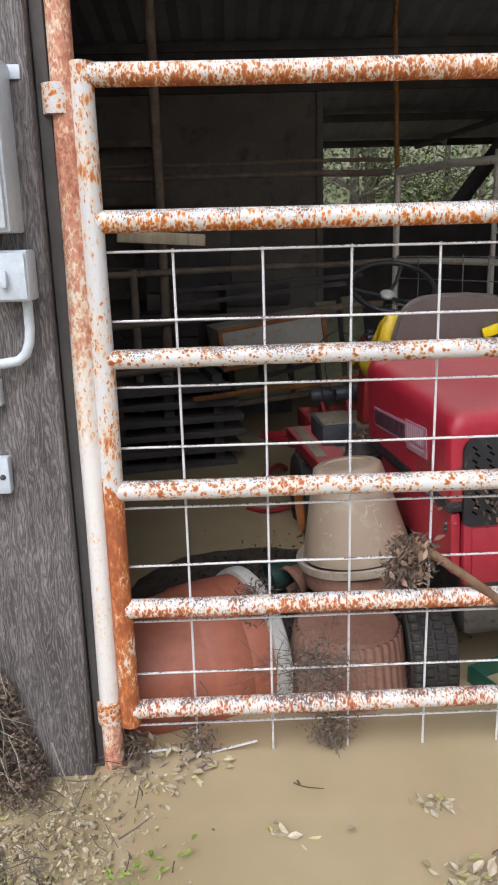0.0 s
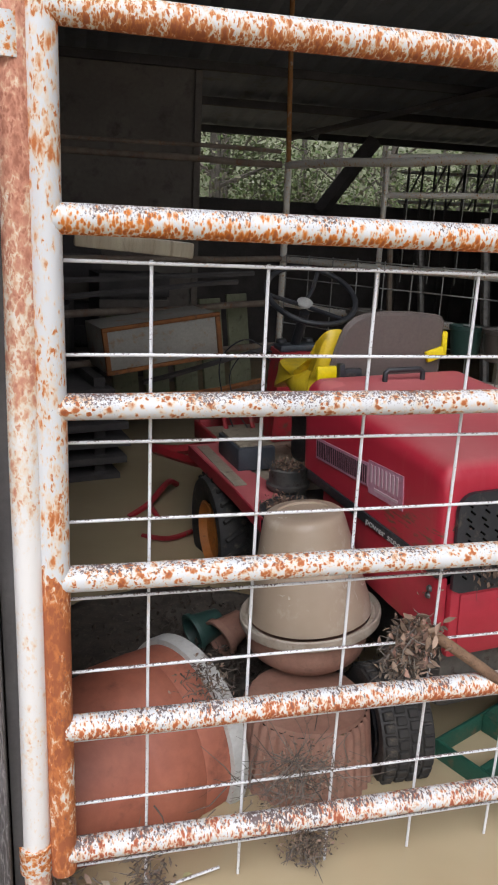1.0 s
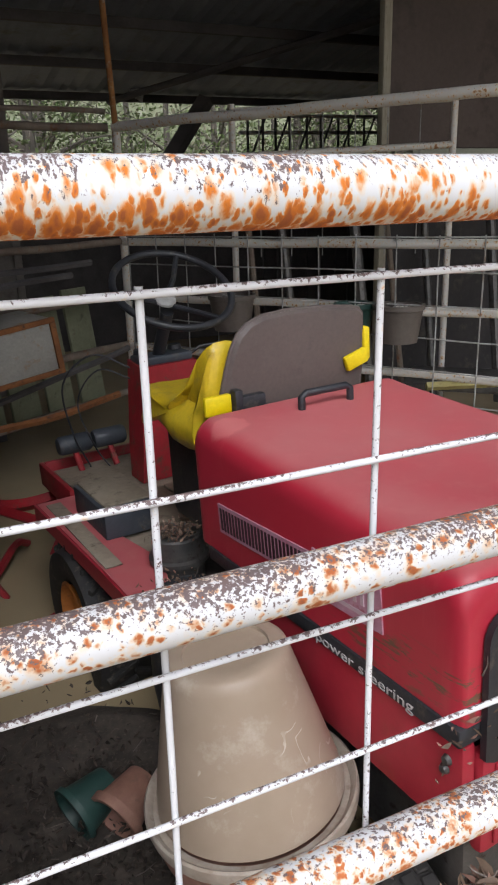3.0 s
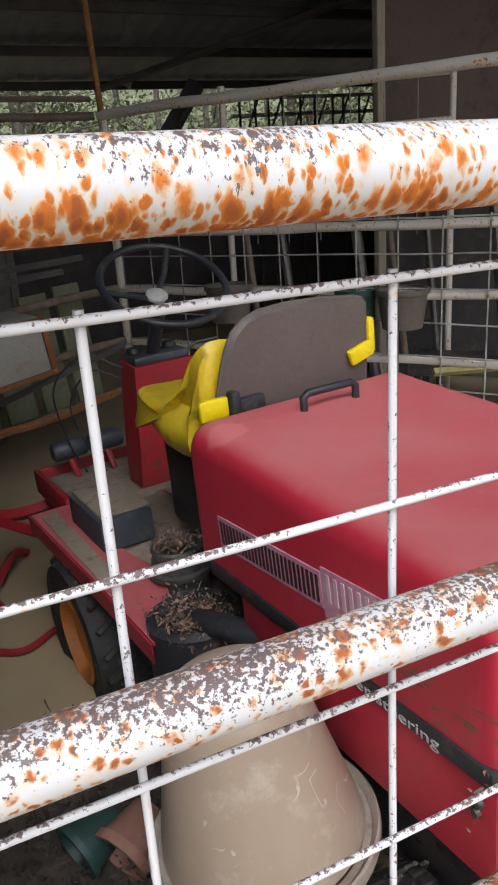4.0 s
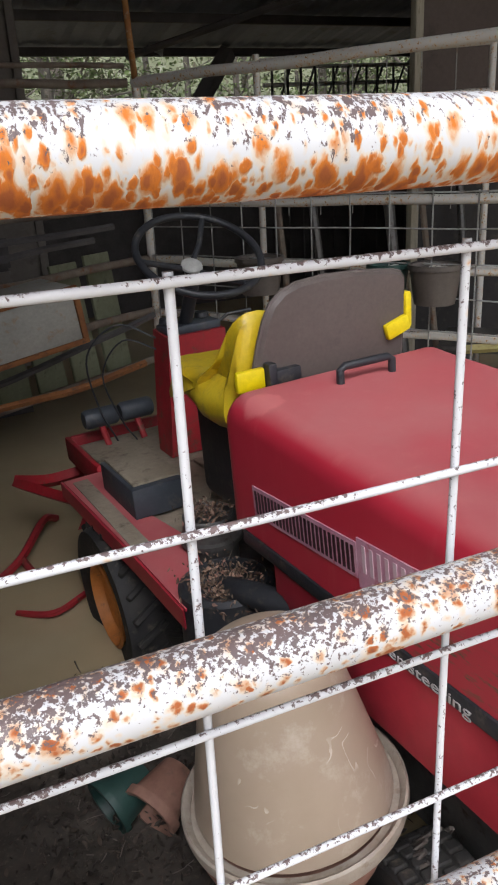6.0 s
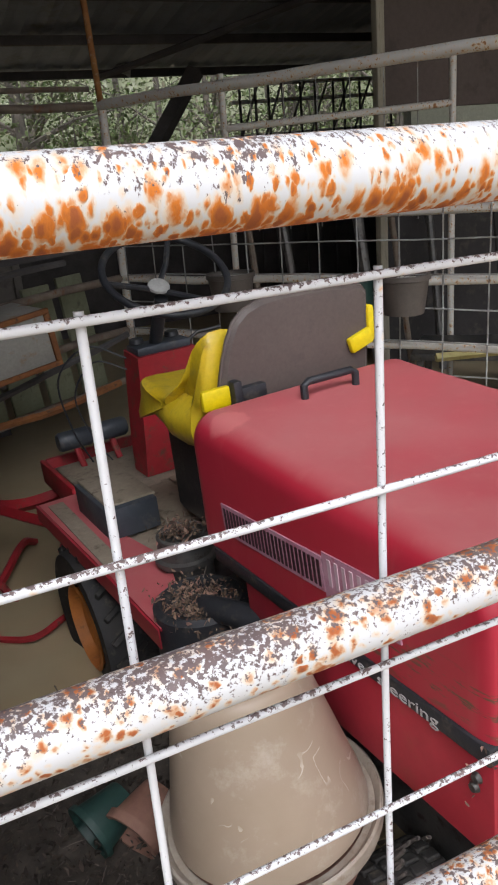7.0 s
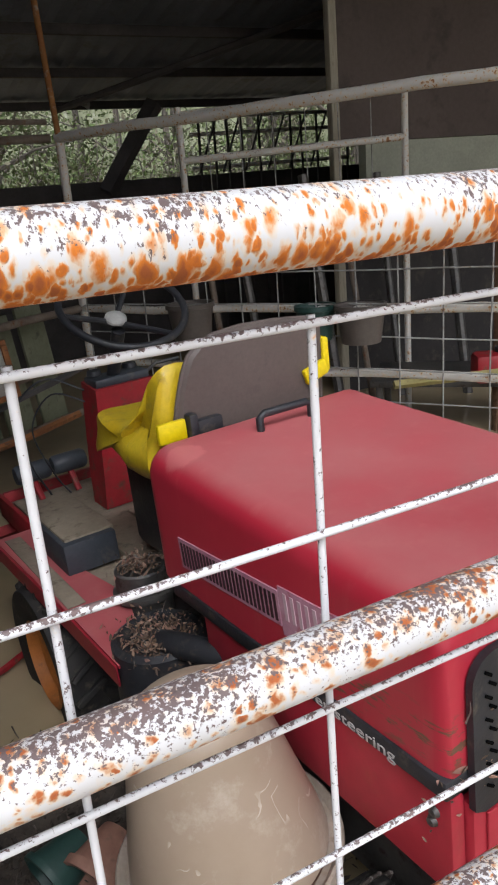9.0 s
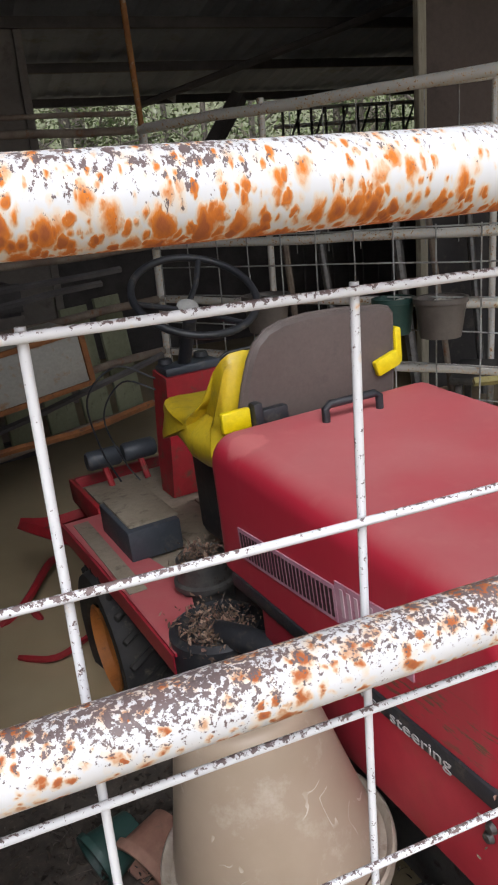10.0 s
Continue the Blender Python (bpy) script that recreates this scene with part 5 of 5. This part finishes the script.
# litter by the pots, spread further as a dark sheet for shaded water
bm = bmesh.new()
bmesh.ops.create_grid(bm, x_segments=80, y_segments=72, size=0.5)
for v in bm.verts:
    x, y = 0.20 + v.co.x * 1.55, 0.86 + v.co.y * 1.5
    q = max(0.0, 1 - math.hypot(v.co.x / 0.5, v.co.y / 0.5))
    v.co = Vector((x, y, -0.02 + 0.118 * min(1.0, q * 2.6) + 0.022 * q * noise.noise(Vector((x * 14, y * 14, 0))) + 0.03 * q * noise.noise(Vector((x * 5, y * 5, 6)))))
tagged(part("silt_heap", bm, SILTSHADE), "wet silt and litter between pots and mower, spread wide as shade over the water", "silt", kind="stuff")

# clumps caught in the gate mesh
def clump(name, label, centre, spread, leaves_n, twigs_n, seed, leaf=(0.015, 0.05), material=None, slim=(0.15, 0.5)):
    r_ = random.Random(seed)
    v_, f_ = [], []
    for _ in range(leaves_n):
        p = Vector(centre) + Vector([r_.gauss(0, s) for s in spread])
        leaf_quads(v_, f_, p, r_.uniform(*leaf), r_.uniform(0, 6.28), r_.uniform(0.4, 1.6), r_.uniform(-0.4, 0.4), r_.uniform(*slim))
    stuff(name, label, "debris", v_, f_, material or DARKLITTER)
    if twigs_n:
        twigs(name + "_twigs", "wet twigs caught in the gate mesh", centre, spread, twigs_n, seed + 1, GREYTWIG, (0.015, 0.055), 0.0012, 0.4)


clump("mesh_debris", "clump of wet leaves and bark caught in the gate mesh", (0.558, -0.005, 0.622), (0.024, 0.014, 0.030), 520, 150, 31, (0.010, 0.038), BROWNLITTER, (0.12, 0.42))
clump("mesh_debris", "dark bark and leaf litter hanging under the branch", (0.545, 0.0, 0.575), (0.020, 0.012, 0.022), 420, 120, 53, (0.006, 0.022))
clump("mesh_debris", "clump of wet twigs caught low in the gate mesh", (0.335, 0.005, 0.305), (0.048, 0.012, 0.036), 900, 0, 33, (0.004, 0.012))
twigs("mesh_twigs", "long thin twigs tangled in the gate mesh", (0.32, 0.0, 0.32), (0.055, 0.012, 0.035), 170, 61, GREYTWIG, (0.03, 0.13), 0.0009)
clump("mesh_debris", "flood debris hanging under the lowest gate rail", (0.362, -0.01, 0.135), (0.026, 0.012, 0.024), 1000, 60, 35, (0.004, 0.013))
clump("mesh_debris", "twigs and leaves caught by the water at the wire ends", (0.005, 0.0, 0.12), (0.022, 0.012, 0.05), 70, 70, 37, (0.01, 0.03))
clump("mesh_debris", "twigs caught on the tub rim", (0.17, 0.27, 0.38), (0.03, 0.04, 0.03), 260, 80, 39, (0.005, 0.016))
clump("mesh_debris", "leaves caught at the foot of the gate post", (-0.17, -0.03, 0.09), (0.03, 0.03, 0.03), 110, 60, 41, (0.012, 0.035))
clump("mower_debris", "silt and leaves lying on the engine parts", (0.61, 1.05, 0.522), (0.042, 0.052, 0.007), 900, 20, 43, (0.006, 0.020), BROWNLITTER)
clump("mower_debris", "silt and leaves in the steel bowl", (0.655, 1.275, 0.60), (0.028, 0.028, 0.010), 260, 10, 45, (0.006, 0.022), BROWNLITTER)
clump("mower_debris", "leaves packed against the rear grille", (0.95, 0.20, 0.68), (0.10, 0.006, 0.035), 600, 40, 47, (0.008, 0.024), BROWNLITTER)
clump("floor_litter", "wet litter on the silt between the pots, coloured as in shade", (0.28, 0.85, 0.115), (0.17, 0.20, 0.012), 1800, 120, 49, (0.008, 0.025), SHADEDLITTER)
clump("floor_litter", "wet litter heaped by the mower wheel, coloured as in shade", (0.70, 0.62, 0.10), (0.06, 0.14, 0.03), 500, 100, 51, (0.010, 0.03), SHADEDLITTER)
branch = thing("branch", "broken brown branch resting on the gate rail", "branch", pose(0, 0, 0))
part("stem", tube(bmesh.new(), wavy((0.555, -0.01, 0.668), (0.93, -0.075, 0.40), 10, 0.012, 6), [0.011, 0.012, 0.0125, 0.012, 0.0125, 0.012, 0.013, 0.0125, 0.013, 0.0135, 0.013], 10), BARK, branch)
stick = thing("stick", "thin dark stick floating on the flood water", "stick", pose(0.281, -0.15, WATER + 0.004))
part("stem", tube(bmesh.new(), [(-0.035, 0.012, 0.003), (-0.02, 0.004, 0.0), (0.0, -0.004, 0.0), (0.04, -0.012, 0.001)], [0.002, 0.0016, 0.0016, 0.001], 6), TWIG, stick)
part("stub", tube(bmesh.new(), [(-0.02, 0.004, 0.001), (-0.026, 0.010, 0.012)], [0.0035, 0.002], 6), TWIG, stick)

# ---- woods behind the shed ----
def tree(at, h, seed):
    r_ = random.Random(seed)
    t = thing("tree", "thin grey-barked woodland tree behind the shed", "tree", at, group="trees of the wood")
    bm_ = bmesh.new()
    tips = []
    trunk = [Vector((0.12 * r_.uniform(-1, 1) * q, 0.12 * r_.uniform(-1, 1) * q, h * q)) for q in (-0.03, 0.2, 0.45, 0.7, 1.0)]
    r0 = r_.uniform(0.04, 0.10)
    tube(bm_, trunk, [r0, r0 * 0.85, r0 * 0.7, r0 * 0.5, r0 * 0.15], 8)
    for _ in range(12):
        q = r_.uniform(0.12, 0.95)
        p = Vector((0, 0, h * q))
        a, n = r_.uniform(0, 6.28), r_.uniform(0.6, 1.6)
        e = p + Vector((math.cos(a) * n, math.sin(a) * n, n * r_.uniform(0.2, 0.9)))
        tube(bm_, [p, p.lerp(e, 0.5) + Vector((0, 0, 0.1)), e], [r0 * 0.35, r0 * 0.2, 0.006], 5, False)
        tips += [p.lerp(e, 0.5), p.lerp(e, 0.8), e]
    part("trunk", bm_, TRUNK, t)
    v_, f_ = [], []
    for _ in range(1900):
        p = r_.choice(tips) + Vector([r_.gauss(0, 0.28) for _ in range(3)])
        leaf_quads(v_, f_, p, r_.uniform(0.04, 0.09), r_.uniform(0, 6.28), r_.uniform(0, 1.5), 0.1, 0.6)
    me = bpy.data.meshes.new("crown")
    me.from_pydata([tuple(v) for v in v_], [], f_)
    me.materials.append(GREENS)
    new("crown", me).parent = t
    return t


def shrub(at, h, seed):
    r_ = random.Random(seed)
    t = thing("shrub", "tangled green undergrowth shrub behind the shed", "shrub", at, group="shrubs of the wood")
    bm_ = bmesh.new()
    tips = []
    for _ in range(14):
        a, n = r_.uniform(0, 6.28), r_.uniform(0.2, 0.8)
        e = Vector((math.cos(a) * n, math.sin(a) * n, h * r_.uniform(0.5, 1.0)))
        mid = e * 0.5 + Vector([r_.uniform(-0.2, 0.2) for _ in range(3)])
        tube(bm_, [(0, 0, -0.05), mid, e], [0.018, 0.012, 0.004], 5, False)
        tips += [mid, mid.lerp(e, 0.5), e]
    part("stem", bm_, TRUNK, t)
    v_, f_ = [], []
    for _ in range(2100):
        p = r_.choice(tips) + Vector([r_.gauss(0, 0.24) for _ in range(3)])
        leaf_quads(v_, f_, p, r_.uniform(0.04, 0.09), r_.uniform(0, 6.28), r_.uniform(0, 1.5), 0.1, 0.6)
    me = bpy.data.meshes.new("foliage")
    me.from_pydata([tuple(v) for v in v_], [], f_)
    me.materials.append(GREENS)
    new("foliage", me).parent = t
    return t


rnd = random.Random(12)
kinds = [tree(pose(0, 0, 0), 6.0, 1), tree(pose(0, 0, 0), 5.0, 2), tree(pose(0, 0, 0), 7.0, 3), shrub(pose(0, 0, 0), 2.4, 4), shrub(pose(0, 0, 0), 2.0, 5)]
homes = [pose(2.2, 11, 0.3), pose(4.6, 12, 0.3), pose(7.2, 11.5, 0.3), pose(3.0, 9.8, 0.25), pose(5.6, 10.4, 0.25)]
for k, (ob, home) in enumerate(zip(kinds, homes)):
    ob.matrix_basis = home
for k in range(72):
    row = k % 4
    y = 10.2 + 2.4 * row + rnd.uniform(-0.8, 0.8)
    x = -1.5 + (k // 4) * (1.15 + 0.25 * row) + rnd.uniform(-0.5, 0.5)
    copy_thing(kinds[rnd.choice((0, 1, 2, 3, 4, 3, 2))], pose(x, y, 0.3, 0, 0, rnd.uniform(0, 360)))
bm = bmesh.new()
prev = None
for i in range(81):
    x = -30 + 1.0 * i
    row = []
    for j in range(13):
        z = 0.2 + 0.85 * j
        row.append(bm.verts.new((x, 30 + 1.6 * noise.noise(Vector((x * 0.4, z * 0.5, 0))) + 0.5 * j, z + (0.9 * noise.noise(Vector((x * 0.7, z, 5))) if j == 12 else 0))))
    if prev:
        for a, b_, c, d in zip(prev, prev[1:], row[1:], row):
            bm.faces.new((a, b_, c, d))
    prev = row
tagged(part("backdrop", bm, FARWOOD), "distant hazy wooded slope behind the shed", "backdrop", kind="structure")
